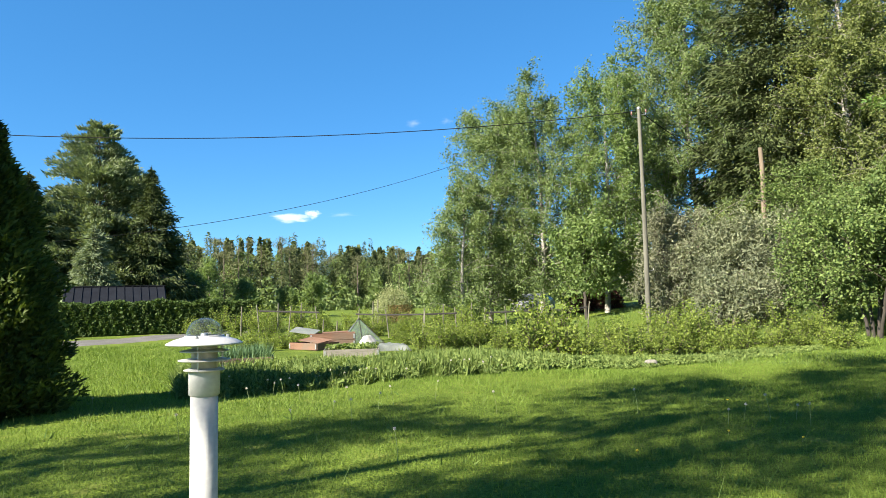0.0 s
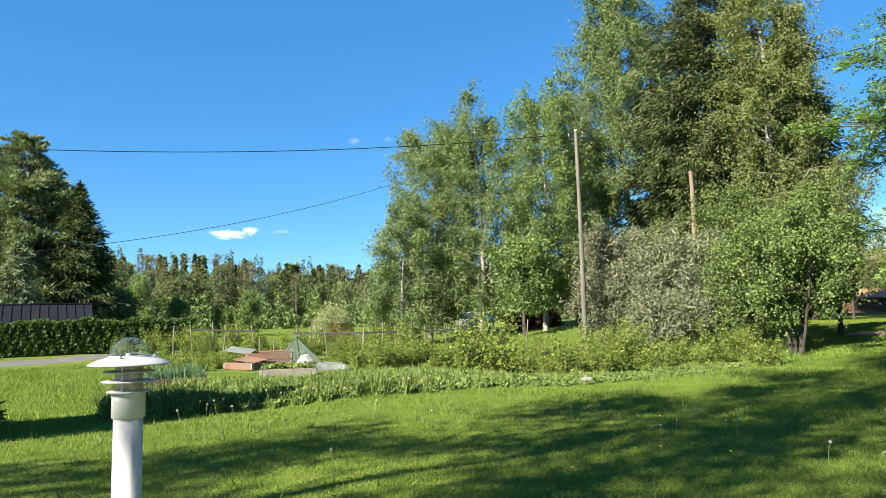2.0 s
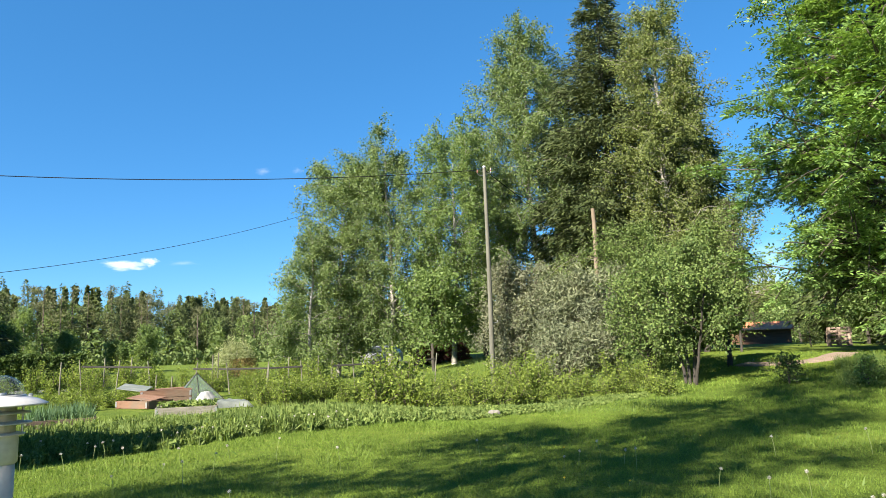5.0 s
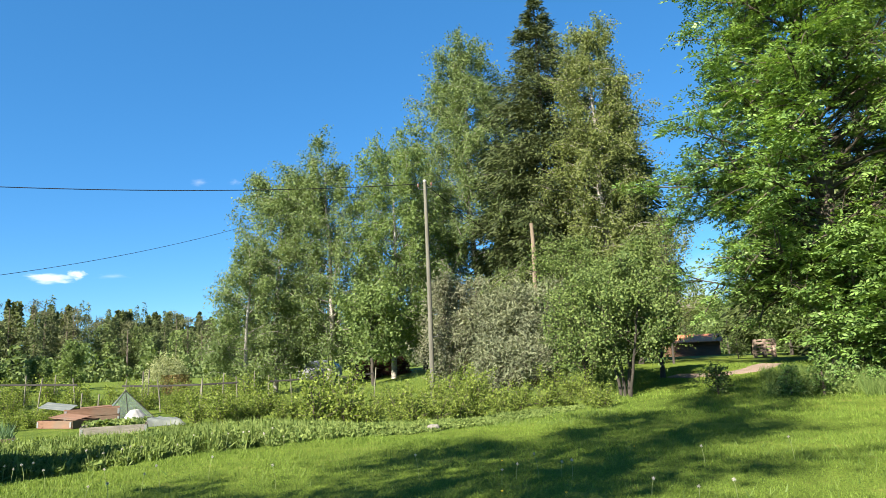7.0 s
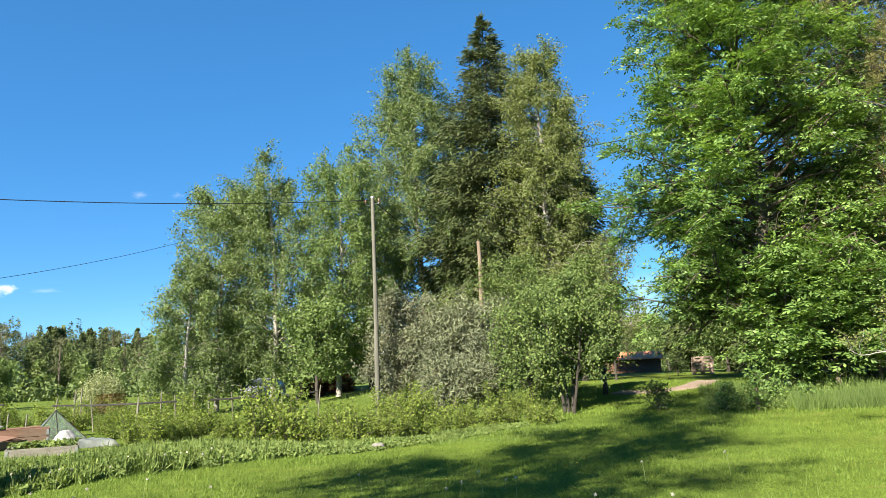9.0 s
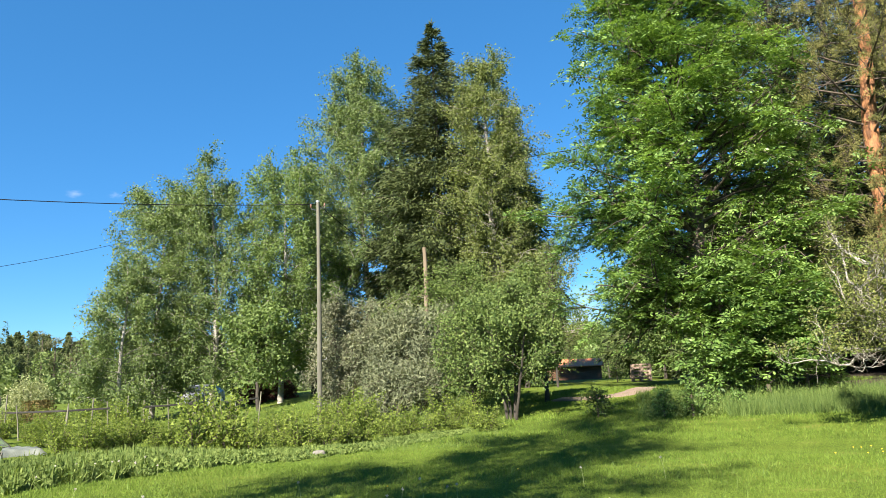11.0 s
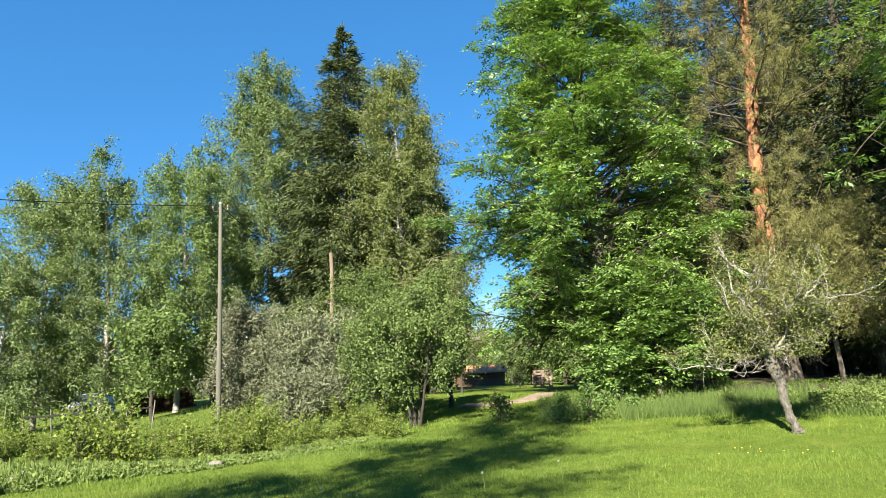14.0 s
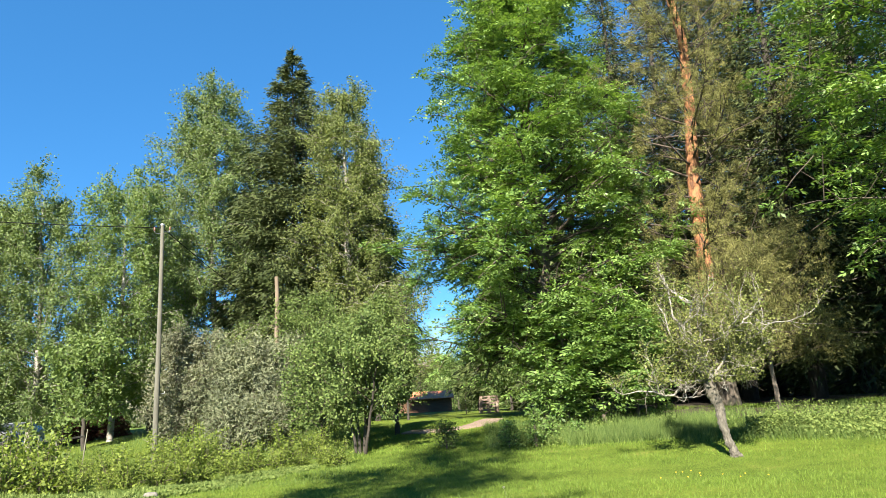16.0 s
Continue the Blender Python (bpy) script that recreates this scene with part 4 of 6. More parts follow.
def apple_tree():
    """An old apple: a leaning trunk, crooked lichen-grey limbs spreading flat, few leaves."""
    rng = np.random.default_rng(89)
    tree = thing("apple_tree", "old leaning apple tree with lichen-grey bare branches", "tree")
    wood, a_, b_ = Shape(), [], []
    fork = np.array([-0.36, 0.05, 1.42])
    line = np.array([(-0.03, 0, -0.05), (-0.07, 0, 0.08), (-0.15, 0.02, 0.34), (-0.20, -0.01, 0.6), (-0.22, 0.03, 0.88), (-0.31, 0.06, 1.16), fork])
    f, k = np.linspace(0, 6, 40), np.arange(7)
    bole = np.stack([np.interp(f, k, line[:, c]) for c in range(3)], 1) + rng.normal(0, 0.007, (40, 3))
    tube(wood, bole, np.interp(f, k, [0.125, 0.085, 0.076, 0.082, 0.098, 0.118, 0.09]) * rng.uniform(0.9, 1.1, 40), 14, 1)

    def crooked(p, way, ln, r, depth):
        n = (7, 7, 4, 3)[depth]
        pts = [p]
        w = unit(way)
        for i in range(n):
            w = unit(w + rng.normal(0, 0.3, 3) + UP * (0.35 if pts[-1][2] < 1.25 else 0.05 if depth else -0.02))
            pts.append(pts[-1] + w * ln / n)
        pts = np.array(pts)
        tube(wood, pts, np.linspace(r, r * 0.35, n + 1), 7 if depth < 2 else 3, 2 if depth > 2 else 0)
        if depth >= 2:
            a_.extend(pts[:-1]), b_.extend(pts[1:])
        if depth < 3:
            for _ in range((9, 7, 3)[depth]):
                i = rng.integers(1, n + 1)
                crooked(pts[i], unit(pts[i] - pts[i - 1]) * 0.7 + rng.normal(0, 0.55, 3) + UP * 0.12, ln * rng.uniform(0.35, 0.62), max(0.0045, r * 0.43), depth + 1)

    for way, ln, r in (((-1.0, -0.2, 0.5), 1.5, 0.042), ((-0.65, 0.3, 0.9), 1.9, 0.05), ((0.1, -0.1, 1.0), 2.0, 0.055), ((0.5, 0.1, 0.9), 1.9, 0.045), ((0.85, -0.15, 0.35), 1.5, 0.042),
                       ((0.95, 0.3, 0.3), 1.35, 0.04), ((-0.3, -0.75, 0.6), 1.2, 0.045), ((0.35, 0.7, 0.7), 1.3, 0.045)):
        crooked(fork, np.array(way), ln * 0.92, r * 0.82, 0)
    part("trunk", wood, [M["lichen_bark"], M["old_bark"], M["bark"]], tree, soft=True)
    crown = Shape()
    p, _ = on_twigs(np.array(a_), np.array(b_), 17000, 0.08, rng)
    p = p[p[:, 2] > 1.36]
    leaf_faces(crown, p, 0.05, 0.6, rng, 0.6, 0.0)
    part("crown", crown, M["apple_leaf"], tree)
    tree.matrix_world = Matrix.Translation(at(59.7, 14.6)) @ pose(0, 0, 0, 0, 0, -59)
    return tree


apple_tree()

# ---- the left side ----
spruce_tree("pine_tree", "broad grey-green pine behind the shed", 91, at(-26.2, 60), 15.7, 6.6, "pine", 2.3, spray=0.44, bark="bark", slim=0.5, wide=0.3, sag0=-0.05, uneven=0.5, step=0.0165, up=0.6, fringe=0.02, thin=0.42)
spruce_tree("spruce_tree", "dark spruce beside the broad pine", 92, at(-22.7, 57), 11.7, 4.6, "spruce_dark", 1.1, spray=0.45, uneven=0.75, slim=0.98, thin=0.26)
spruce_tree("spruce_tree", "young grey-green spruce in front of the pine", 93, at(-26.6, 52), 6.6, 2.3, "pine", 1.0, spray=0.36, thin=0.26)
spruce_tree("spruce_tree", "dark spruce closing the row behind the shed", 94, at(-30.8, 58), 11.0, 3.2, "spruce_dark", 0.6, spray=0.6)
for i, (az, d, h, r) in enumerate(((-18.6, 70, 5.4, 1.8), (-16.0, 66, 3.2, 1.4), (-10.6, 58, 3.2, 1.1), (-12.6, 60, 2.0, 1.1), (-19.8, 62, 3.6, 1.6))):
    leafy_tree("young_birch", "bushy light green young birch beyond the garden", "tree", 95 + i, at(az, d), h, 0.07, 0.04, round_crown(r), 24, 6000, 0.15, M["birch_bark"], M["birch_leaf"], group="young birches", rise=50.0)


def thuja():
    """The big arborvitae: upright cone of flat, fan-like sprays over a dark inside."""
    rng = np.random.default_rng(101)
    tree = thing("thuja_tree", "large dark green cone-shaped arborvitae on the lawn", "tree")
    wood, crown = Shape(), Shape()
    tube(wood, [(0, 0, -0.05), (0, 0, 1.5), (0, 0, 4.2)], [0.12, 0.08, 0.02], 8)
    h, n = 4.35, 80000
    z = rng.uniform(0, 1, n) ** 1.15
    a = rng.uniform(0, 6.283, n)
    lump = 1 + 0.11 * np.sin(a * 5 + z * 9) + 0.10 * np.sin(a * 11 - z * 17) + 0.08 * np.sin(z * 31 + a * 3) + 0.05 * np.sin(z * 57 - a * 9)
    r = 1.22 * (1 - z ** 1.5) ** 0.9 * (0.80 + 0.2 * smooth(0, 0.12, z)) * lump
    rad = r * rng.uniform(0.62, 1.03, n)
    c = np.stack([rad * np.cos(a), rad * np.sin(a), z * h + 0.02], 1)
    o = np.stack([np.cos(a), np.sin(a), np.full(n, 0.8)], 1)
    sprays(crown, c, o + rng.normal(0, 0.6, (n, 3)), 0.092, 0.042, rng)
    for i in range(160):
        zz, aa = rng.uniform(0.02, 0.9), rng.uniform(0, 6.283)
        rr = 1.0 * (1 - zz ** 1.5) ** 0.9
        o = np.array([math.cos(aa), math.sin(aa), 0])
        tube(wood, [UP * zz * h * 0.9, o * rr * 0.5 + UP * (zz * h * 0.95), o * rr * 0.9 + UP * (zz * h + 0.1)], [0.015, 0.01, 0.004], 3)
    part("trunk", wood, M["dark_bark"], tree)
    part("crown", crown, M["thuja"], tree)
    tree.matrix_world = Matrix.Translation(at(-34.7, 10.6))
    return tree


thuja()


def hedge():
    rng = np.random.default_rng(111)
    ob = thing("hedge", "long clipped green hedge, flat-topped, behind the drive", "hedge")
    p0, p1 = np.array(at(-36, 32.5)), np.array(at(-14.6, 31.0))
    way = p1 - p0
    ln = np.linalg.norm(way)
    t = way / ln
    nrm = np.array([-t[1], t[0], 0])
    n, s = 52000, Shape()
    u = rng.uniform(0, 1, n)
    face = rng.uniform(0, 1, n)
    hh = 1.28 + 0.05 * np.sin(u * 40) + 0.03 * np.sin(u * 97)
    z = np.where(face < 0.62, rng.uniform(0.05, 1, n), 1.0 + rng.normal(0, 0.02, n)) * hh
    v = np.where(face < 0.62, -0.45 + rng.normal(0, 0.06, n) + 0.03 * np.sin(u * 173 + z * 5) + 0.03 * np.sin(u * 267 - z * 9), rng.uniform(-0.45, 0.45, n))
    c = p0 + way * u[:, None] + nrm * v[:, None]
    c[:, 2] = ground_z(c[:, 0], c[:, 1]) + z
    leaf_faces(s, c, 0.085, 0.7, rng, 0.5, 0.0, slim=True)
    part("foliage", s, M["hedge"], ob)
    bm = Shape()
    k = np.linspace(0.002, 0.998, 60)
    rows = []
    for vv, zz in ((-0.38, 0), (-0.4, 1.15), (0.4, 1.15), (0.38, 0)):
        q = p0 + way * k[:, None] + nrm * vv
        q[:, 2] = ground_z(q[:, 0], q[:, 1]) + zz
        rows.append(q)
    i, j = np.meshgrid(np.arange(3), np.arange(59), indexing="ij")
    bm.add(np.concatenate(rows), np.stack([i * 60 + j, i * 60 + j + 1, (i + 1) * 60 + j + 1, (i + 1) * 60 + j], -1).reshape(-1, 4))
    part("inner_body", bm, M["thuja"], ob)
    return ob


hedge()


def shed():
    """A low shed with a dark standing-seam roof."""
    ob = thing("garden_shed", "low shed with a dark standing-seam sheet roof", "shed")
    w, d, eave, ridge = 5.4, 4.0, 1.75, 2.75
    wall = bmesh.new()
    box(wall, (0, 0, eave / 2), (w - 0.3, d - 0.5, eave), bevel=0.01)
    part("wall", wall, M["dark_wall"], ob)
    roof = Shape()
    for sgn in (-1, 1):
        a, b = np.array([0, sgn * d / 2, eave]), np.array([0, 0, ridge])
        ex = np.array([w / 2, 0, 0])
        th = np.array([0, 0, -0.06])
        v = np.array([a - ex, a + ex, b + ex, b - ex, a - ex + th, a + ex + th, b + ex + th, b - ex + th])
        roof.add(v, [[0, 1, 2, 3], [4, 5, 6, 7], [0, 1, 5, 4], [1, 2, 6, 5], [3, 0, 4, 7]])
    rf = part("roof", roof, M["roof_sheet"], ob)
    slope = math.degrees(math.atan2(ridge - eave, d / 2))
    ln = math.hypot(ridge - eave, d / 2)
    seam = bmesh.new()
    box(seam, (0, 0, 0.02), (0.03, ln, 0.045), bevel=0.004)
    me = bpy.data.meshes.new("seam")
    seam.to_mesh(me), seam.free(), me.materials.append(M["roof_sheet"])
    for i in range(13):
        o = new("seam", me)
        o.parent = rf
        o.matrix_local = pose(-w / 2 + 0.06 + i * (w - 0.12) / 12, -d / 4, (eave + ridge) / 2, slope, 0, 0)
    cap = bmesh.new()
    box(cap, (0, 0, ridge + 0.02), (w + 0.06, 0.18, 0.05), bevel=0.01)
    part("ridge_cap", cap, M["roof_sheet"], rf)
    ob.matrix_world = Matrix.Translation(at(-25.1, 46)) @ pose(0, 0, -0.33, 0, 0, 25)
    return ob


shed()


def red_roof_shed():
    ob = thing("small_outbuilding", "low outbuilding with an orange sheet roof beyond the path", "shed")
    w, d, eave, rise = 6.0, 4.2, 1.1, 0.62
    wall = bmesh.new()
    box(wall, (0, 0, eave / 2), (w - 0.4, d - 0.6, eave), bevel=0.01)
    part("wall", wall, M["red_wood"], ob)
    slope, ln = math.degrees(math.atan2(rise, d / 2)), math.hypot(rise, d / 2)
    roof = bmesh.new()
    for sgn in (-1, 1):
        box(roof, (0, sgn * d / 4, eave + rise / 2), (w, ln + 0.03, 0.06), rx=-sgn * slope, bevel=0.01)
    rf = part("roof", roof, M["roof_tile"], ob)
    for i in range(16):
        rib = bmesh.new()
        box(rib, (-w / 2 + 0.1 + i * (w - 0.2) / 15, -d / 4, eave + rise / 2 + 0.045), (0.05, ln, 0.04), rx=slope)
        part("seam", rib, M["roof_tile"], rf)
    ob.matrix_world = Matrix.Translation(at(35.7, 62)) @ pose(0, 0, 0, 0, 0, -34)
    return ob


red_roof_shed()


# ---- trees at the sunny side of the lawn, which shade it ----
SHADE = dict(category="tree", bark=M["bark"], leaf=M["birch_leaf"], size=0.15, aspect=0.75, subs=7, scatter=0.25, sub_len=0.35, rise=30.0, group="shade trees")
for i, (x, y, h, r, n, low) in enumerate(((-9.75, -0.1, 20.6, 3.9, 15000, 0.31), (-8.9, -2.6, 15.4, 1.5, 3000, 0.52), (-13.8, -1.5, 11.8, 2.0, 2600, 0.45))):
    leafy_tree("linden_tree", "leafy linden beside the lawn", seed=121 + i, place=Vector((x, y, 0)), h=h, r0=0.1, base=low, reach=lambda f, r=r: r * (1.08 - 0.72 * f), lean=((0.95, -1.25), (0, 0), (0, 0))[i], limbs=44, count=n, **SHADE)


# ---- an unseen house, added behind the viewer ----
def house():
    # added out of view; its pale walls bounce sunlight onto the lawn
    ob = tagged(new("house"), "unseen cream-painted house, added beside the lawn", "house", kind="structure")
    wall = bmesh.new()
    box(wall, (3.2, 0, 1.6), (6.4, 8.0, 3.2), bevel=0.02)
    part("wall", wall, M["house_paint"], ob)
    s = Shape()
    for sgn in (-1, 1):
        a = np.array([[3.2 + sgn * 3.6, y, 3.0] for y in (-4.3, 4.3)] + [[3.2, y, 4.3] for y in (4.3, -4.3)])
        s.add(np.concatenate([a, a + [0, 0, 0.12]]), [[0, 1, 2, 3], [4, 5, 6, 7], [0, 1, 5, 4], [1, 2, 6, 5], [3, 0, 4, 7]])
    part("roof", s, M["roof_sheet"], ob)
    ob.matrix_world = pose(3.2, -5.6, 0)


house()


# ---- garden lamp ----
def garden_lamp():
    ob = thing("garden_lamp", "white garden lamp post with louvred head and clear glass dome", "lamp")
    part("post", turned([(0.0, -0.05), (0.038, -0.05), (0.038, 1.062), (0.0, 1.062)], 40), M["lamp_white"], ob, soft=True)
    part("collar", turned([(0.038, 1.050), (0.0432, 1.054), (0.0432, 1.120), (0.043, 1.124), (0.0, 1.124)], 40), M["lamp_white"], ob, soft=True)
    part("base_flange", turned([(0.0, 0.03), (0.10, 0.03), (0.105, 0.02), (0.105, -0.03)], 40), M["lamp_white"], ob, soft=True)
    part("glass_cylinder", turned([(0.036, 1.122), (0.036, 1.205)], 32), M["frost"], ob, soft=True)
    for z, r in ((1.124, 0.058), (1.152, 0.073), (1.178, 0.069)):
        part("louvre_ring", turned([(0.038, z + 0.005), (r - 0.003, z + 0.001), (r, z - 0.001), (r - 0.003, z - 0.003), (0.038, z + 0.001)], 48), M["lamp_white"], ob, soft=True)
    part("cap", turned([(0.03, 1.220), (0.054, 1.2185), (0.085, 1.2095), (0.105, 1.200), (0.107, 1.1975), (0.104, 1.195), (0.08, 1.203), (0.0, 1.206)], 56), M["lamp_grey"], ob, soft=True)
    part("dome_ring", turned([(0.050, 1.222), (0.0545, 1.2215), (0.056, 1.218)], 40), M["lamp_grey"], ob, soft=True)
    part("dome", turned([(0.0525 * math.cos(a), 1.219 + 0.0525 * math.sin(a)) for a in np.linspace(0, math.pi / 2 - 0.02, 14)], 40), M["clear"], ob, soft=True)
    part("lamp_holder", turned([(0.0, 1.228), (0.010, 1.227), (0.012, 1.222), (0.012, 1.216)], 20), M["steel"], ob, soft=True)
    for i in range(3):
        a = i * 2.094 + 0.5
        rod = Shape()
        x, y = 0.050 * math.cos(a), 0.050 * math.sin(a)
        tube(rod, [(x, y, 1.12), (x, y, 1.17), (x, y, 1.214)], [0.003] * 3, 8)
        part("rod", rod, M["steel"], ob, soft=True)
        part("nut", turned([(0.0, 1.232), (0.005, 1.231), (0.006, 1.222)], 8, (x * 1.3, y * 1.3, -0.009)), M["steel"], ob)
    ob.matrix_world = Matrix.Translation(at(-19.4, 2.15, -0.028)) @ pose(0, 0, 0, 0.0, 0.4, 0)
    return ob


garden_lamp()


# ---- utility pole and its lines ----
POLE = at(16.08, 24.0)


def utility_pole():
    ob = thing("utility_pole", "weathered grey wooden utility pole", "pole")
    s = Shape()
    zs = np.linspace(0, 1, 14)
    tube(s, np.stack([0.02 * np.sin(zs * 3), np.zeros(14), zs * 7.6 - 0.1], 1), 0.09 - 0.03 * zs, 16)
    part("shaft", s, M["pole_wood"], ob, soft=True)
    cap = turned([(0.0, 7.55), (0.064, 7.52), (0.066, 7.47)], 16)
    part("pole_cap", cap, M["steel"], ob, soft=True)
    for z, a in ((7.28, 0.2), (7.18, 3.3), (2.05, 0.1)):
        h = Shape()
        o = np.array([math.cos(a), math.sin(a), 0])
        tube(h, [o * 0.05 + UP * z, o * 0.16 + UP * z, o * 0.24 + UP * (z + 0.01), o * 0.26 + UP * (z + 0.08)], [0.012] * 4, 6)
        br = part("bracket", h, M["steel"], ob, soft=True)
        if z > 3:
            part("insulator", turned([(0.0, z + 0.2), (0.03, z + 0.18), (0.022, z + 0.14), (0.034, z + 0.11), (0.02, z + 0.07)], 14, tuple(o[:2] * 0.26) + (0,)), M["ceramic"], br, soft=True)
    ob.matrix_world = Matrix.Translation(POLE)
    return ob


utility_pole()


def line(label, start, heading, length, b, c, thick):
    """A hanging cable from a place, along a heading, with slope b and sag c."""
    s = Shape()
    u = np.linspace(0, length, 60)
    a = radians(heading)
    tube(s, np.stack([start[0] + np.sin(a) * u, start[1] + np.cos(a) * u, start[2] + b * u + c * u * u], 1), np.full(60, thick), 6)
    return tagged(part("overhead_cable", s, M["wire"], None, soft=True), label, "cable")


TOP = (POLE.x, POLE.y, POLE.z + 7.40)
line("thick black overhead cable slung to the pole", TOP, -95, 40, -0.118, 0.0041, 0.013)
line("thin black overhead line passing behind the birches", (7.53, 56.3, 14.7), -129.05, 52, -0.440, 0.0044, 0.014)
line("black service cable sloping down among the trees", TOP, 38, 16, -0.10, 0.003, 0.014)
far_a, far_b = at(25, 47), at(52, 31)
line("black overhead cable behind the trees", (far_a.x, far_a.y, 15.6), math.degrees(math.atan2(far_b.x - far_a.x, far_b.y - far_a.y)),
     (far_b - far_a).length, -0.19, 0.0010, 0.024)


# ---- kitchen garden ----
def pallet_collar(name, label, place, turn, size, tiers, mat, soil=True):
    """A raised bed of plank frames with corner posts and soil inside."""
    ob = thing(name, label, "raised bed")
    lx, ly = size
    for k in range(tiers):
        z = 0.10 + k * 0.2
        for c, s in (((0, -ly / 2, z), (lx, 0.022, 0.19)), ((0, ly / 2, z), (lx, 0.022, 0.19)), ((-lx / 2, 0, z), (0.022, ly - 0.024, 0.19)), ((lx / 2, 0, z), (0.022, ly - 0.024, 0.19))):
            bm = bmesh.new()
            box(bm, c, s, bevel=0.004)
            part("board", bm, mat, ob)
        for sx in (-1, 1):
            bm = bmesh.new()
            box(bm, (sx * (lx / 2 - 0.03), -ly / 2 - 0.015, z), (0.05, 0.008, 0.13))
            part("hinge", bm, M["steel"], ob)
    if soil:
        s = Shape()
        g = 14
        u, v = np.meshgrid(np.linspace(-lx / 2 + 0.02, lx / 2 - 0.02, g), np.linspace(-ly / 2 + 0.02, ly / 2 - 0.02, g), indexing="ij")
        zz = tiers * 0.2 - 0.05 + 0.02 * np.sin(u * 9) * np.cos(v * 8)
        i, j = np.meshgrid(np.arange(g - 1), np.arange(g - 1), indexing="ij")
        s.add(np.stack([u, v, zz], -1).reshape(-1, 3), np.stack([i * g + j, (i + 1) * g + j, (i + 1) * g + j + 1, i * g + j + 1], -1).reshape(-1, 4))
        part("soil", s, M["soil"], ob)
    ob.matrix_world = Matrix.Translation(place) @ pose(0, 0, 0, 0, 0, turn)
    return ob


def bed_plants(label, place, turn, size, z, count, tall, mat, seed, upright):
    rng = np.random.default_rng(seed)
    s = Shape()
    c = np.stack([rng.uniform(-0.5, 0.5, count) * size[0], rng.uniform(-0.5, 0.5, count) * size[1], np.full(count, z)], 1)
    if upright:
        sprays(s, c, rng.normal(0, 0.25, (count, 3)) + UP, tall, 0.022, rng)
    else:
        c[:, 2] += rng.uniform(0, tall, count)
        leaf_faces(s, c, 0.10, 0.7, rng, 0.9, 0.0)
    ob = tagged(part("bed_plants", s, mat, None), label, "plants", kind="stuff")
    ob.matrix_world = Matrix.Translation(place) @ pose(0, 0, 0, 0, 0, turn)


pallet_collar("raised_bed", "grey weathered plank raised bed with strawberry plants", at(-7.6, 17.6), 5, (1.32, 0.85), 1, M["grey_wood"])
bed_plants("strawberry plants in the grey bed", at(-7.6, 17.6), 5, (1.25, 0.8), 0.16, 380, 0.14, M["weed_leaf"], 131, False)
pallet_collar("raised_bed", "reddish stained plank bed turned on its corner", at(-10.6, 20.3), -40, (1.2, 0.8), 1, M["red_wood"])
pallet_collar("raised_bed", "reddish stained plank bed, two frames high", at(-9.1, 21.3), 8, (1.3, 0.85), 2, M["red_wood"])
pallet_collar("raised_bed", "dark plank raised bed with onion tops", at(-16.0, 16.4), 15, (1.25, 0.9), 1, M["dark_wall"])
bed_plants("upright onion leaves in the dark bed", at(-16.0, 16.4), 15, (1.15, 0.8), 0.17, 700, 0.30, M["onion_leaf"], 132, True)


def lid(label, place, size, rx, ry, rz, lift, mat):
    """A loose board or cover of three planks, tilted."""
    ob = thing("bed_cover", label, "cover")
    for i in range(3):
        bm = bmesh.new()
        box(bm, (0, (i - 1) * size[1] / 3, 0), (size[0], size[1] / 3 - 0.008, 0.02), bevel=0.004)
        part("plank", bm, mat, ob)
    ob.matrix_world = Matrix.Translation(place + Vector((0, 0, lift))) @ pose(0, 0, 0, rx, ry, rz)
    return ob


lid("reddish plank cover lying across the high bed", at(-8.9, 21.1), (0.75, 0.3), 3, -2, 10, 0.425, M["red_wood"])
lid("reddish plank cover propped on the turned bed", at(-10.5, 20.4), (0.95, 0.5), 8, 4, -40, 0.245, M["red_wood"])
lid("pale grey-green sheet panel propped behind the beds", at(-11.3, 21.6), (0.8, 0.5), 14, 8, -14, 0.46, M["sheet"])


def cold_frame():
    """A tent-shaped mini greenhouse: slim bars with film panes."""
    ob = thing("mini_greenhouse", "tent-shaped mini greenhouse of clear film on slim bars", "greenhouse")
    w, d, h = 1.36, 0.9, 0.78
    A = [Vector((-w / 2, -d / 2, 0)), Vector((w / 2, -d / 2, 0)), Vector((w * 0.02, -d / 2, h))]
    B = [Vector((p.x, d / 2, p.z)) for p in A]
    A[2].x = -0.10
    B[2].x = -0.02

    def bar(p, q, name="bar"):
        s = Shape()
        tube(s, [p, (p + q) / 2, q], [0.011] * 3, 6)
        part(name, s, M["dark_rail"], ob, soft=True)

    for T in (A, B):
        for i in range(3):
            bar(T[i], T[(i + 1) % 3])
    for i in range(3):
        bar(A[i], B[i])
    bar((A[0] + A[1]) / 2, A[2])
    for quad in ((A[0], B[0], B[2], A[2]), (A[1], B[1], B[2], A[2]), (A[0], A[1], A[2]), (B[0], B[1], B[2])):
        s = Shape()
        c = sum(quad, Vector()) / len(quad)
        q = [np.array(p * 0.985 + c * 0.015) for p in quad]
        s.loose(np.array([q]))
        o = part("film_pane", s, M["film"], ob)
        o.visible_shadow = False
    ob.matrix_world = Matrix.Translation(at(-6.85, 22.6, 0.04)) @ pose(0, 0, 0, 0, 0, 12)
    return ob


cold_frame()


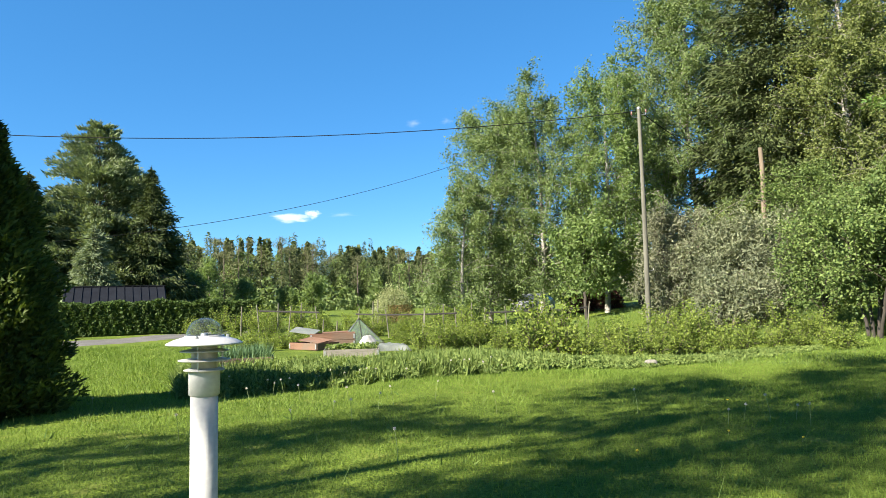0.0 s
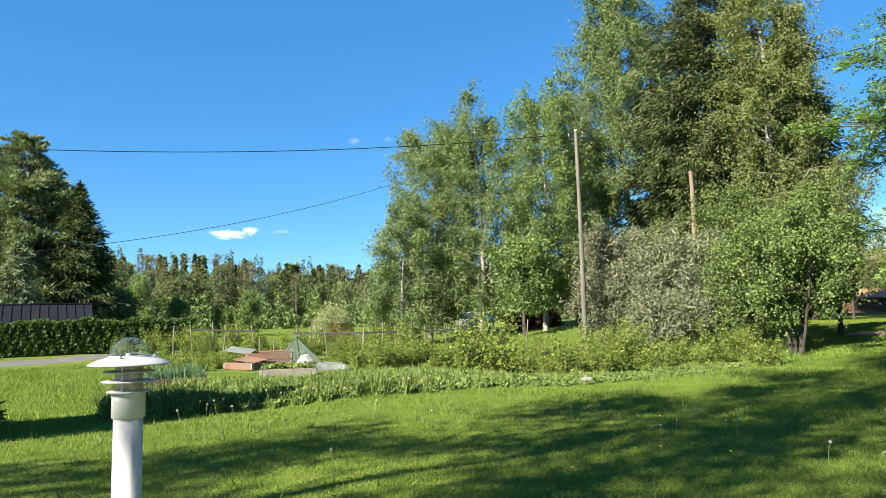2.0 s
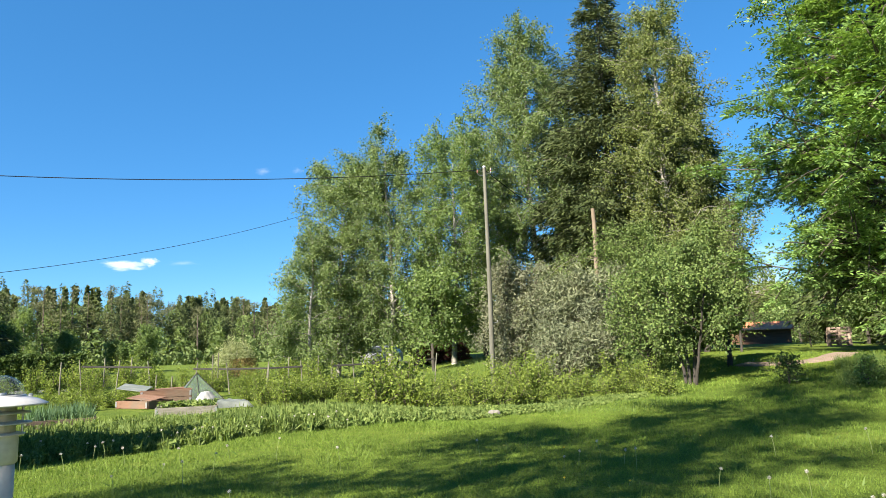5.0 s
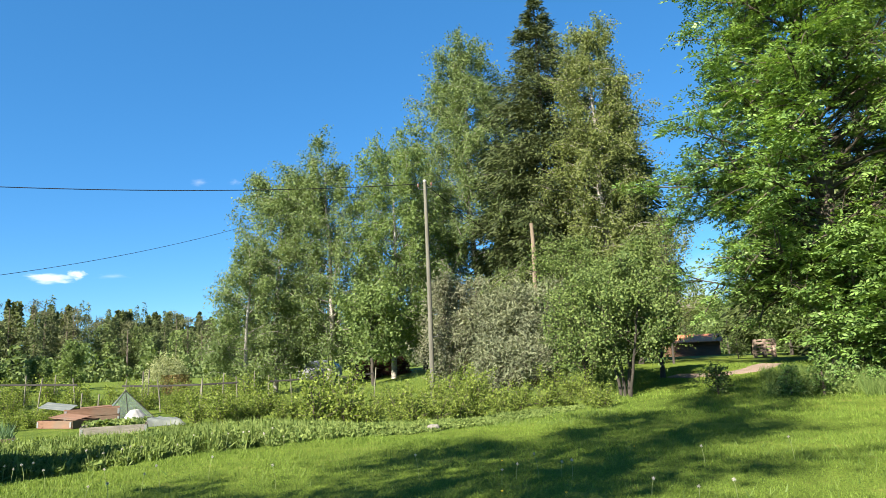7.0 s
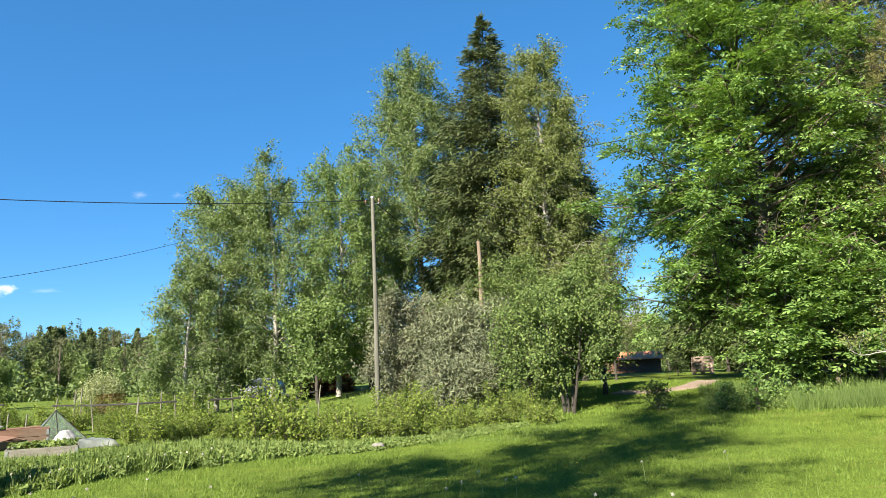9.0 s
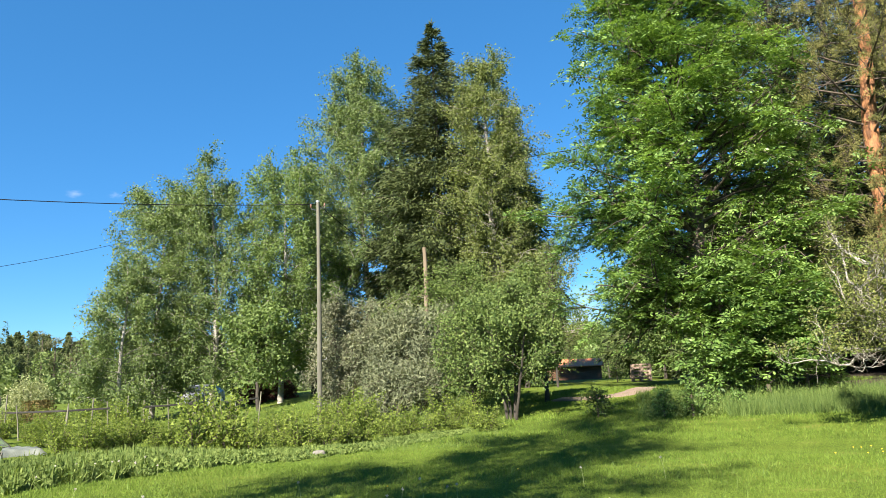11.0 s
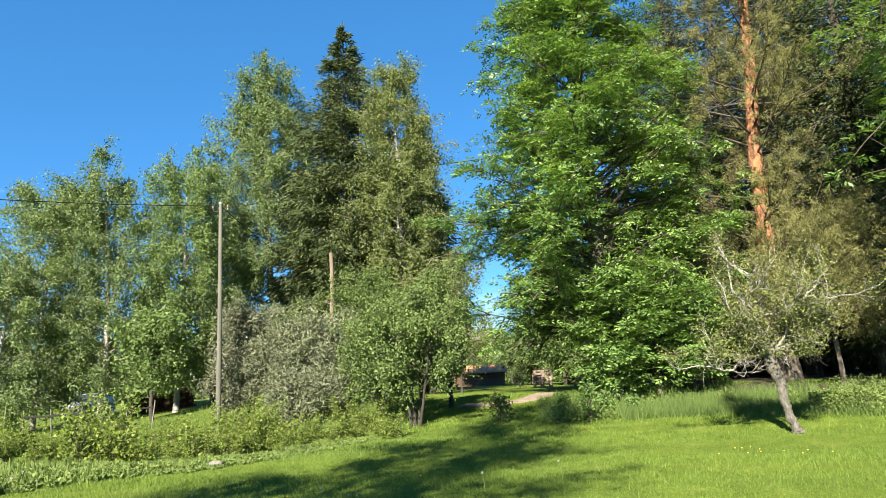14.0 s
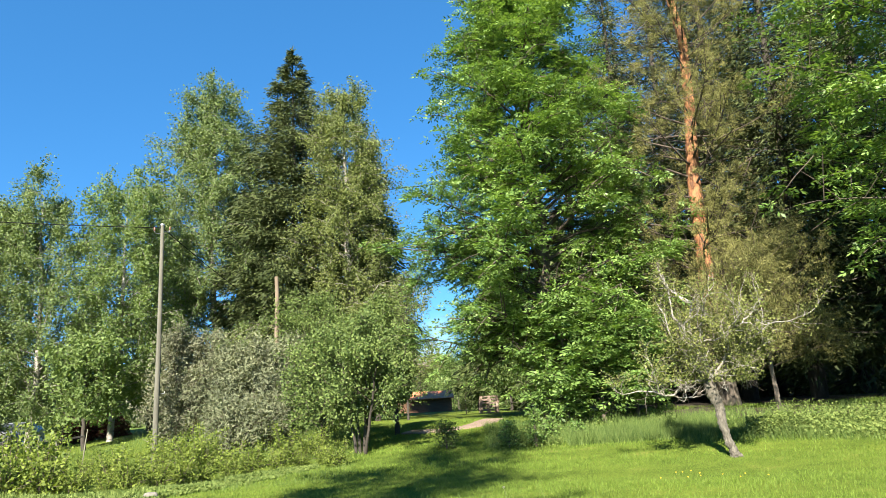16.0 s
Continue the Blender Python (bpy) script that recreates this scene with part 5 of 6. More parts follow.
def draped(name, label, category, place, turn, size, lift, tilt, mat, seed, lump):
    """A crumpled piece of cloth."""
    g = 22
    u, v = np.meshgrid(np.linspace(-0.5, 0.5, g), np.linspace(-0.5, 0.5, g), indexing="ij")
    rim = 0.5 - np.maximum(np.abs(u), np.abs(v))
    z = lump * (1 - (2 * u) ** 2) * (1 - (2 * v) ** 2) + lift * smooth(0, 0.08, rim) + tilt * u
    z = z + 0.02 * np.sin(u * 17 + seed) * np.sin(v * 13 + seed * 2) + 0.012 * np.sin(u * 31 + v * 23)
    x = u * size[0] * (1 + 0.08 * np.sin(v * 7 + seed))
    y = v * size[1] * (1 + 0.1 * np.sin(u * 6 + seed))
    i, j = np.meshgrid(np.arange(g - 1), np.arange(g - 1), indexing="ij")
    top = np.stack([x, y, np.maximum(z, 0.01)], -1).reshape(-1, 3)
    low = top - np.array([0, 0, 0.008])
    f = np.stack([i * g + j, (i + 1) * g + j, (i + 1) * g + j + 1, i * g + j + 1], -1).reshape(-1, 4)
    s = Shape()
    s.add(top, f), s.add(low, f[:, ::-1])
    ob = tagged(part(name, s, mat, None, soft=True), label, category)
    ob.matrix_world = Matrix.Translation(place) @ pose(0, 0, 0, 0, 0, turn)
    return ob


draped("garden_fleece", "crumpled white fleece heaped behind the bed", "cloth", at(-6.3, 19.6), 10, (0.62, 0.45), 0.05, 0.0, M["fabric"], 2, 0.34)
draped("garden_fleece", "pale grey fleece spread flat over the plants", "cloth", at(-4.55, 19.3), 8, (1.05, 0.8), 0.13, -0.03, M["sheet"], 5, 0.06)


def trellis(points, z, label):
    """Posts with dark rails, which hold up the berry canes."""
    ob = thing("berry_trellis", label, "fence")
    P = [at(a, d) for a, d in points]
    for i, p in enumerate(P):
        s = Shape()
        lean = 0.06 * math.sin(i * 2.7 + z * 40)
        tube(s, [p + Vector((0, 0, -0.05)), p + Vector((lean, 0, 0.6)), p + Vector((lean * 2, 0, z + 0.22))], [0.021, 0.02, 0.018], 8)
        part("post", s, M["stake_wood"], ob, soft=True)
    for i, (p, q) in enumerate(zip(P[:-1], P[1:])):
        m = (p + q) / 2
        ln = (q - p).length
        bm = bmesh.new()
        box(bm, (0, 0, 0), (ln * 1.04, 0.04, 0.06), bevel=0.006)
        o = part("rail", bm, M["dark_rail"], ob)
        o.matrix_local = pose(m.x, m.y, m.z + z, 0, -math.degrees(math.asin((q.z - p.z) / ln)) + 0.8 * math.sin(i * 3), math.degrees(math.atan2(q.y - p.y, q.x - p.x)))
    return ob


trellis([(-14.8, 26), (-12.6, 25.8), (-10.2, 25.6)], 0.92, "dark rail on posts along the berry canes")
trellis([(-7.2, 25.4), (-4.6, 25.2), (-1.9, 25), (0.9, 25.2)], 0.83, "dark rail on slim posts above the berry canes")
trellis([(3.2, 25.6), (5.0, 25.8), (6.6, 26)], 0.86, "short dark rail on leaning posts among the berries")
trellis([(8.6, 26.5), (9.8, 26.6), (11.4, 27)], 0.86, "dark rail on leaning posts near the birches")


def stake(az, d, h):
    s = Shape()
    p = at(az, d)
    tube(s, [(0, 0, -0.05), (0.01, 0, h * 0.5), (0.03, 0, h)], [0.024, 0.022, 0.02], 7)
    ob = tagged(part("garden_stake", s, M["stake_wood"], None, soft=True), "slim pale wooden stake among the berry canes", "stake", "garden stakes")
    ob.matrix_world = Matrix.Translation(p)


for az, d, h in ((-1.75, 21.5, 1.0), (-5.9, 26, 1.3), (-5.5, 27, 1.35), (-0.2, 27, 1.2), (2.1, 27, 1.25), (-13.4, 27, 1.2), (-16.2, 26, 1.1), (-9.9, 23.5, 0.75), (-8.8, 24, 0.7), (-11.6, 27.5, 1.2)):
    stake(az, d, h)


def berry_bush(seed, h, r, count):
    rng = np.random.default_rng(seed)
    ob = thing("berry_bush", "yellow-green currant bush with small leaves", "shrub", "berry bushes")
    wood, crown, a_, b_ = Shape(), Shape(), [], []
    for i in range(26):
        a, e = rng.uniform(0, 6.283), rng.uniform(0.35, 1.0)
        o = np.array([math.cos(a) * r * (1.1 - 0.75 * e), math.sin(a) * r * (1.1 - 0.75 * e), h * e * rng.uniform(0.75, 1.1)])
        p = [np.array([math.cos(a), math.sin(a), 0]) * 0.1 - UP * 0.03, o * 0.5 + UP * 0.1, o]
        tube(wood, p, [0.01, 0.008, 0.004], 4)
        a_ += [p[0], p[1]]
        b_ += [p[1], p[2]]
    for i in range(7):
        a = rng.uniform(0, 6.283)
        o = np.array([math.cos(a) * r * 0.6, math.sin(a) * r * 0.6, h * rng.uniform(1.0, 1.3)])
        p = [o * 0.1, o * 0.6, o]
        tube(wood, p, [0.008, 0.006, 0.003], 4)
        a_ += [p[1]]
        b_ += [p[2]]
    p, _ = on_twigs(np.array(a_), np.array(b_), count, 0.09, rng)
    p[:, 2] = np.maximum(p[:, 2], 0.05)
    leaf_faces(crown, p, 0.07, 0.85, rng, 0.7, 0.1, slim=True)
    part("stem", wood, M["bark"], ob)
    part("foliage", crown, M["berry_leaf"], ob)
    return ob


bushes = [berry_bush(141, 0.85, 0.66, 1600), berry_bush(142, 1.05, 0.72, 1900), berry_bush(143, 0.7, 0.64, 1400), berry_bush(144, 1.1, 0.62, 1600)]
rng = np.random.default_rng(150)
spots = []
for az in np.arange(7.5, 29.5, 1.75):
    d0 = np.interp(az, [6, 14, 20, 29.5], [15.8, 15.4, 16.3, 18.3])
    spots += [(az + rng.uniform(-0.5, 0.5), d0 + rng.uniform(-0.2, 0.4), (0, 2, 2)[rng.integers(0, 3)]), (az + rng.uniform(-0.6, 0.6), d0 + rng.uniform(1.2, 2.0), rng.integers(0, 3))]
for az in np.arange(-3.0, 3.5, 1.7):
    spots += [(az + rng.uniform(-0.4, 0.4), 21.5 + rng.uniform(-0.8, 0.8), 2)]
for az in np.arange(-16.5, 3.5, 1.5):
    spots += [(az + rng.uniform(-0.5, 0.5), 26.6 + rng.uniform(-0.5, 0.6), 3 if az < -9 else 2)]
for az in np.arange(-15.5, -3, 1.6):
    spots += [(az + rng.uniform(-0.5, 0.5), 24.0 + rng.uniform(-0.3, 0.4), rng.integers(0, 3))]
for az in np.arange(-1.8, 14.5, 1.5):
    spots += [(az + rng.uniform(-0.5, 0.5), 18.6 + rng.uniform(-0.5, 0.5), 1), (az + rng.uniform(-0.5, 0.5), 21.6 + rng.uniform(-0.6, 0.6), 0)]
for az in np.arange(-15.0, 3.0, 1.4):
    spots += [(az + rng.uniform(-0.4, 0.4), 29.5 + rng.uniform(-1.2, 2.5), 3)]
for az in np.arange(-16.5, -9.5, 1.1):
    spots += [(az + rng.uniform(-0.3, 0.3), 22.3 + rng.uniform(-0.8, 0.8), 2), (az + rng.uniform(-0.3, 0.3), 20.6 + rng.uniform(-0.5, 0.5), 2) if az < -12.8 else (az, 23.2, 0)]
spots += [(13.9, 19.7, 1), (15.3, 19.8, 3), (16.7, 19.7, 1), (18.3, 19.8, 3), (20.0, 19.8, 1)]
spots += [(-17.8, 28.2, 1), (-19.8, 28.6, 2), (29.4, 17.2, 0), (-15.2, 29.2, 3), (-13.8, 30.2, 3), (-12.0, 30.5, 3)]
for i, (az, d, k) in enumerate(spots):
    k_size = rng.uniform(0.45, 0.8) if az > 13 and d > 16.4 and d < 20 else rng.uniform(0.38, 0.62) if 4 < az < 14 else rng.uniform(0.6, 0.95) if d > 28 else rng.uniform(0.34, 0.58) if az < -9 and d < 24.5 else rng.uniform(0.5, 0.85)
    m = Matrix.Translation(at(az, d)) @ pose(0, 0, 0, 0, 0, rng.uniform(0, 360)) @ Matrix.Diagonal((k_size * rng.uniform(0.85, 1.2), k_size, k_size * rng.uniform(0.8, 1.1), 1))
    if i < 4:
        bushes[i].matrix_world = Matrix.Translation(at(az, d))
    else:
        copy_thing(bushes[k], m)


def round_bush(name, label, place, r, h, count, mats, seed, size):
    rng = np.random.default_rng(seed)
    ob = thing(name, label, "shrub")
    s, wood = Shape(), Shape()
    u = rng.normal(size=(count, 3))
    u[:, 2] = np.abs(u[:, 2])
    u = unit(u) * rng.uniform(0.72, 1.03, (count, 1)) * (1 + 0.1 * np.sin(u[:, :1] * 7 + seed) + 0.08 * np.sin(u[:, 1:2] * 11))
    c = u * np.array([r, r, h])
    topmost = (u[:, 2] > 0.5) | ((u[:, 0] < -0.2) & (u[:, 2] > 0.1))
    for k, sel in enumerate((~topmost, topmost)):
        leaf_faces(s, c[sel], size, 0.7, rng, 0.5, 0.0, k if len(mats) > 1 else 0)
    for i in range(20):
        a, e = rng.uniform(0, 6.283), rng.uniform(0.3, 1.3)
        tube(wood, [(0, 0, 0), (math.cos(a) * r * 0.4, math.sin(a) * r * 0.4, h * e * 0.35), (math.cos(a) * r * 0.8, math.sin(a) * r * 0.8, h * e * 0.62)], [0.02, 0.015, 0.006], 4)
    part("stem", wood, M["bark"], ob)
    part("foliage", s, mats, ob)
    ob.matrix_world = Matrix.Translation(place)


round_bush("dome_shrub", "dome-shaped rusty shrub with a pale green top", at(-4.2, 40), 1.2, 2.05, 7000, [M["rust_leaf"], M["pale_leaf"]], 161, 0.085)
round_bush("red_leaf_shrub", "dark red-leaved shrub behind the birches", at(10.9, 41), 0.75, 1.5, 2600, [M["red_leaf"]], 162, 0.13)
round_bush("red_leaf_shrub", "wide dark red-leaved shrub in deep shade", at(12.9, 41.5), 1.0, 1.2, 2600, [M["red_leaf"]], 163, 0.13)


def car():
    """A silver hatchback parked beyond the birches."""
    ob = thing("parked_car", "silver grey hatchback parked beyond the birches", "car")
    side = [(-1.95, 0.35), (-2.0, 0.62), (-1.85, 0.82), (-0.95, 0.95), (-0.35, 1.38), (0.95, 1.42), (1.65, 1.0), (1.9, 0.9), (1.95, 0.4)]
    s = Shape()
    n = len(side)
    rows = []
    for y, k in ((-0.82, 0.96), (-0.78, 1.0), (0.78, 1.0), (0.82, 0.96)):
        rows.append(np.array([(x * k, y * (0.84 if z > 1.2 else 1.0), z) for x, z in side]))
    i, j = np.meshgrid(np.arange(3), np.arange(n - 1), indexing="ij")
    s.add(np.concatenate(rows), np.stack([i * n + j, i * n + j + 1, (i + 1) * n + j + 1, (i + 1) * n + j], -1).reshape(-1, 4))
    for k in (0, 3):
        for j in range(1, n - 2):
            s.loose(np.array([[rows[k][0], rows[k][j], rows[k][j + 1], rows[k][n - 1]]]))
    part("body", s, M["paint_silver"], ob, soft=False)

    def pane(q, name):
        g = Shape()
        g.loose(np.array([q]))
        part(name, g, M["car_glass"], ob)

    pane([(-0.99, -0.68, 0.965), (-0.99, 0.68, 0.965), (-0.42, 0.58, 1.37), (-0.42, -0.58, 1.37)], "windscreen")
    pane([(1.02, -0.58, 1.405), (1.02, 0.58, 1.405), (1.62, 0.66, 1.045), (1.62, -0.66, 1.045)], "rear_window")
    for y in (-1, 1):
        pane([(-0.8, y * 0.832, 0.95), (0.2, y * 0.832, 0.98), (0.2, y * 0.70, 1.35), (-0.32, y * 0.70, 1.34)], "side_window")
        pane([(0.28, y * 0.832, 0.98), (1.4, y * 0.832, 1.0), (0.9, y * 0.70, 1.36), (0.28, y * 0.70, 1.35)], "side_window")
        for x in (-1.25, 1.25):
            w = part("wheel", turned([(0.0, -0.09), (0.2, -0.1), (0.31, -0.09), (0.32, 0.0), (0.31, 0.09), (0.2, 0.1), (0.0, 0.09)], 20), M["rubber"], ob, soft=True)
            w.matrix_local = pose(x, y * 0.75, 0.32, 90, 0, 0)
            part("rim", turned([(0.0, 0.105), (0.18, 0.104), (0.2, 0.098)], 16), M["steel"], w)
            part("rim", turned([(0.0, -0.105), (0.18, -0.104), (0.2, -0.098)], 16), M["steel"], w)
        lamp = bmesh.new()
        box(lamp, (-1.93, y * 0.6, 0.7), (0.08, 0.32, 0.12), bevel=0.02)
        part("headlight", lamp, M["fabric"], ob)
    ob.matrix_world = Matrix.Translation(at(7.2, 47)) @ pose(0, 0, 0, 0, 0, 62)
    return ob


car()


def pallet():
    ob = thing("wooden_pallet", "pale wooden pallet in a low stack", "pallet", "pallet stack")
    for i in range(5):
        bm = bmesh.new()
        box(bm, (0, -0.34 + i * 0.17, 0.130), (1.2, 0.12, 0.030), bevel=0.003)
        part("deck_board", bm, M["pallet_wood"], ob)
    for x in (-0.54, 0, 0.54):
        bm = bmesh.new()
        box(bm, (x, 0, 0.015), (0.12, 0.80, 0.030), bevel=0.003)
        part("bottom_board", bm, M["pallet_wood"], ob)
    for y in (-0.35, 0, 0.35):
        for x in (-0.53, 0, 0.53):
            bm = bmesh.new()
            box(bm, (x, y, 0.060), (0.13, 0.10, 0.06), bevel=0.003)
            part("block", bm, M["pallet_wood"], ob)
    for x in (-0.54, 0, 0.54):
        bm = bmesh.new()
        box(bm, (x, 0, 0.1025), (0.10, 0.80, 0.025), bevel=0.003)
        part("stretcher", bm, M["pallet_wood"], ob)
    return ob


first = pallet()
stack = at(41.4, 31.5)
first.matrix_world = Matrix.Translation(stack) @ pose(0, 0, 0.0, 0, 0, 52)
for i in range(1, 5):
    copy_thing(first, Matrix.Translation(stack + Vector((0.02 * math.sin(i * 5), 0, 0.146 * i))) @ pose(0, 0, 0, 0, 0, 52 + 3 * math.sin(i * 3)))


def stone():
    bm = bmesh.new()
    bmesh.ops.create_icosphere(bm, subdivisions=3, radius=0.5)
    for v in bm.verts:
        v.co = Vector([math.copysign(abs(c) ** 0.6, c) for c in v.co * 2]) * 0.5
        v.co *= 1 + 0.08 * noise.noise(v.co * 4)
    ob = part("stone_block", bm, M["stone"], None, soft=True)
    ob.matrix_world = Matrix.Translation(at(16.1, 13.9, 0.06)) @ pose(0, 0, 0, 0, 0, -12) @ Matrix.Diagonal((0.24, 0.16, 0.14, 1))
    tagged(ob, "pale squared stone at the edge of the lawn", "stone")


stone()

# ---- low growth ----
EDGE_AZ, EDGE_D = [-40, -22, -17, -4, 6, 14, 20, 29, 34, 36], [11.3, 10.9, 10.6, 11.8, 12.7, 13.3, 14.5, 17.4, 21, 24]


def sector(rng, n, az0, az1, d0, d1, power=1.0):
    az = rng.uniform(az0, az1, n)
    d = np.sqrt(rng.uniform(0, 1, n) ** power * (d1 ** 2 - d0 ** 2) + d0 ** 2)
    return az, d, d * np.sin(np.radians(az)), d * np.cos(np.radians(az))


def blades(s, x, y, tall, width, rng, lean=0.35, mat=0):
    """Grass: one bent, pointed blade each."""
    n = len(x)
    p = np.stack([x, y, ground_z(x, y) - 0.01], 1)
    a = rng.uniform(0, 6.283, n)
    side = np.stack([np.cos(a), np.sin(a), np.zeros(n)], 1) * (np.broadcast_to(width, n) * 0.5)[:, None]
    tip = rng.normal(0, lean, (n, 3))
    tip[:, 2] = 1
    tip = unit(tip) * (np.broadcast_to(tall, n) * rng.uniform(0.55, 1.35, n))[:, None]
    s.loose(np.stack([p - side, p + side, p + tip], 1), mat)


def patchy(x, y, k=1.0):
    return 0.5 + 0.25 * np.sin(x * 1.3 * k + 2) * np.sin(y * 1.1 * k) + 0.25 * np.sin(x * 0.5 * k + y * 0.7 * k)


def lawn():
    rng = np.random.default_rng(171)
    s = Shape()
    for n, az0, az1, d0, d1, tall, width in ((150000, -36, 72, 4.4, 9, 0.046, 0.0068), (170000, -36, 72, 9, 15, 0.055, 0.010), (110000, -34, 74, 15, 24, 0.075, 0.018), (45000, -36, -12, 11, 26, 0.075, 0.018)):
        az, d, x, y = sector(rng, n, az0, az1, d0, d1)
        gone = (d > np.interp(az, EDGE_AZ, EDGE_D) + 0.6) & (az < 30) & (az > -16)
        road = (az < -13) & (d > 24.8)
        ok = ~gone & ~road & (d > np.interp(az, [34, 44], [4.4, 6.4])) & (rng.uniform(0, 1, n) < 0.55 + 0.6 * patchy(x, y, 2))
        blades(s, x[ok], y[ok], tall * (0.7 + 0.6 * patchy(x[ok], y[ok], 1.6)), width, rng, 0.55)
    return tagged(part("lawn_grass", s, M["grass"], None), "short green lawn grass, a little uneven", "grass", kind="stuff")


lawn()


def rough_grass():
    """Long grass on the bank below the wood, and under the trees."""
    rng = np.random.default_rng(172)
    s = Shape()
    for n, az0, az1, d0, d1, tall in ((15000, 47.5, 59, 17.0, 19.3, 0.30), (12000, 56, 76, 16.4, 19.5, 0.22), (3500, 46, 61, 19, 21, 0.36), (2500, 61, 78, 19, 21.5, 0.3), (6000, 41, 48, 17.4, 22, 0.25), (5000, 22, 31, 18.5, 26, 0.3), (6000, 0, 24, 19, 34, 0.3), (4000, 4, 31, 14.2, 17.5, 0.12), (4000, -20, 0, 26, 38, 0.4)):
        az, d, x, y = sector(rng, n, az0, az1, d0, d1)
        ok = rng.uniform(0, 1, n) < 0.35 + 0.8 * patchy(x, y, 1.5)
        blades(s, x[ok], y[ok], tall * (0.55 + 0.8 * patchy(x[ok], y[ok], 2.6)), 0.014, rng, 0.45)
    return tagged(part("rough_grass", s, M["tall_grass"], None), "long seeding grass on the bank", "grass", kind="stuff")


rough_grass()


def herbs():
    """Ground elder and other leafy herbs under the wood's edge."""
    rng = np.random.default_rng(173)
    s = Shape()
    for n, az0, az1, d0, d1, tall in ((10000, 60.5, 76, 16.6, 18.9, 0.34), (1500, 41.5, 47, 17, 20, 0.2), (1500, 47, 60, 18.6, 20.0, 0.2), (4000, 61.8, 79, 19.0, 21.5, 0.3)):
        az, d, x, y = sector(rng, n, az0, az1, d0, d1)
        z = ground_z(x, y) + rng.uniform(0.05, 1, n) * tall * (0.5 + 0.7 * patchy(x, y, 2))
        leaf_faces(s, np.stack([x, y, z], 1), 0.068, 0.6, rng, 1.1, 0.0)
    return tagged(part("herb_growth", s, M["weed_leaf"], None), "leafy green herbs along the wood's edge", "plants", kind="stuff")


herbs()


def weed_belt():
    """The unmown strip in front of the kitchen garden: broad upright leaves, grass and stalks."""
    rng = np.random.default_rng(174)
    s = Shape()
    n = 50000
    az = rng.uniform(-21, 28, n)
    depth = rng.uniform(0, 1, n) ** 1.2 * np.interp(az, [-21, -8, 4, 13, 28], [5.0, 4.6, 4.0, 1.8, 0.7])
    d = np.interp(az, EDGE_AZ, EDGE_D) + depth + 0.12 * np.sin(az * 3)
    x, y = d * np.sin(np.radians(az)), d * np.cos(np.radians(az))
    free = ~((np.abs(az + 7.6) < 2.5) & (np.abs(d - 17.6) < 0.55)) & ~((np.abs(az + 16.0) < 2.4) & (np.abs(d - 16.4) < 0.6))
    x, y, depth = x[free], y[free], depth[free]
    n = len(x)
    hump = 0.62 * (0.2 + 0.24 * smooth(0, 0.5, depth) * (1 - 0.55 * smooth(1.2, 2.6, depth))) * np.interp(np.degrees(np.arctan2(x, y)), [-21, 3, 11, 28], [1.0, 1.0, 0.45, 0.3]) * (0.65 + 0.6 * patchy(x, y, 2.4))
    k = rng.uniform(0, 1, n)
    z = ground_z(x, y)
    broad, tall = k < 0.46, k > 0.76
    c = np.stack([x, y, z + hump * rng.uniform(0.15, 1, n)], 1)
    leaf_faces(s, c[broad], 0.085, 0.55, rng, 0.7, 0.1, 0)
    mid = ~broad & ~tall
    sprays(s, np.stack([x, y, z], 1)[mid], rng.normal(0, 0.33, (mid.sum(), 3)) + UP, hump[mid] * 1.3, 0.036, rng, 0)
    blades(s, x[tall], y[tall], hump[tall] * 1.25, 0.014, rng, 0.28, 1)
    return tagged(part("weed_belt", s, [M["weed_leaf"], M["tall_grass"]], None), "unmown strip of leafy weeds and long grass", "plants", kind="stuff")


weed_belt()


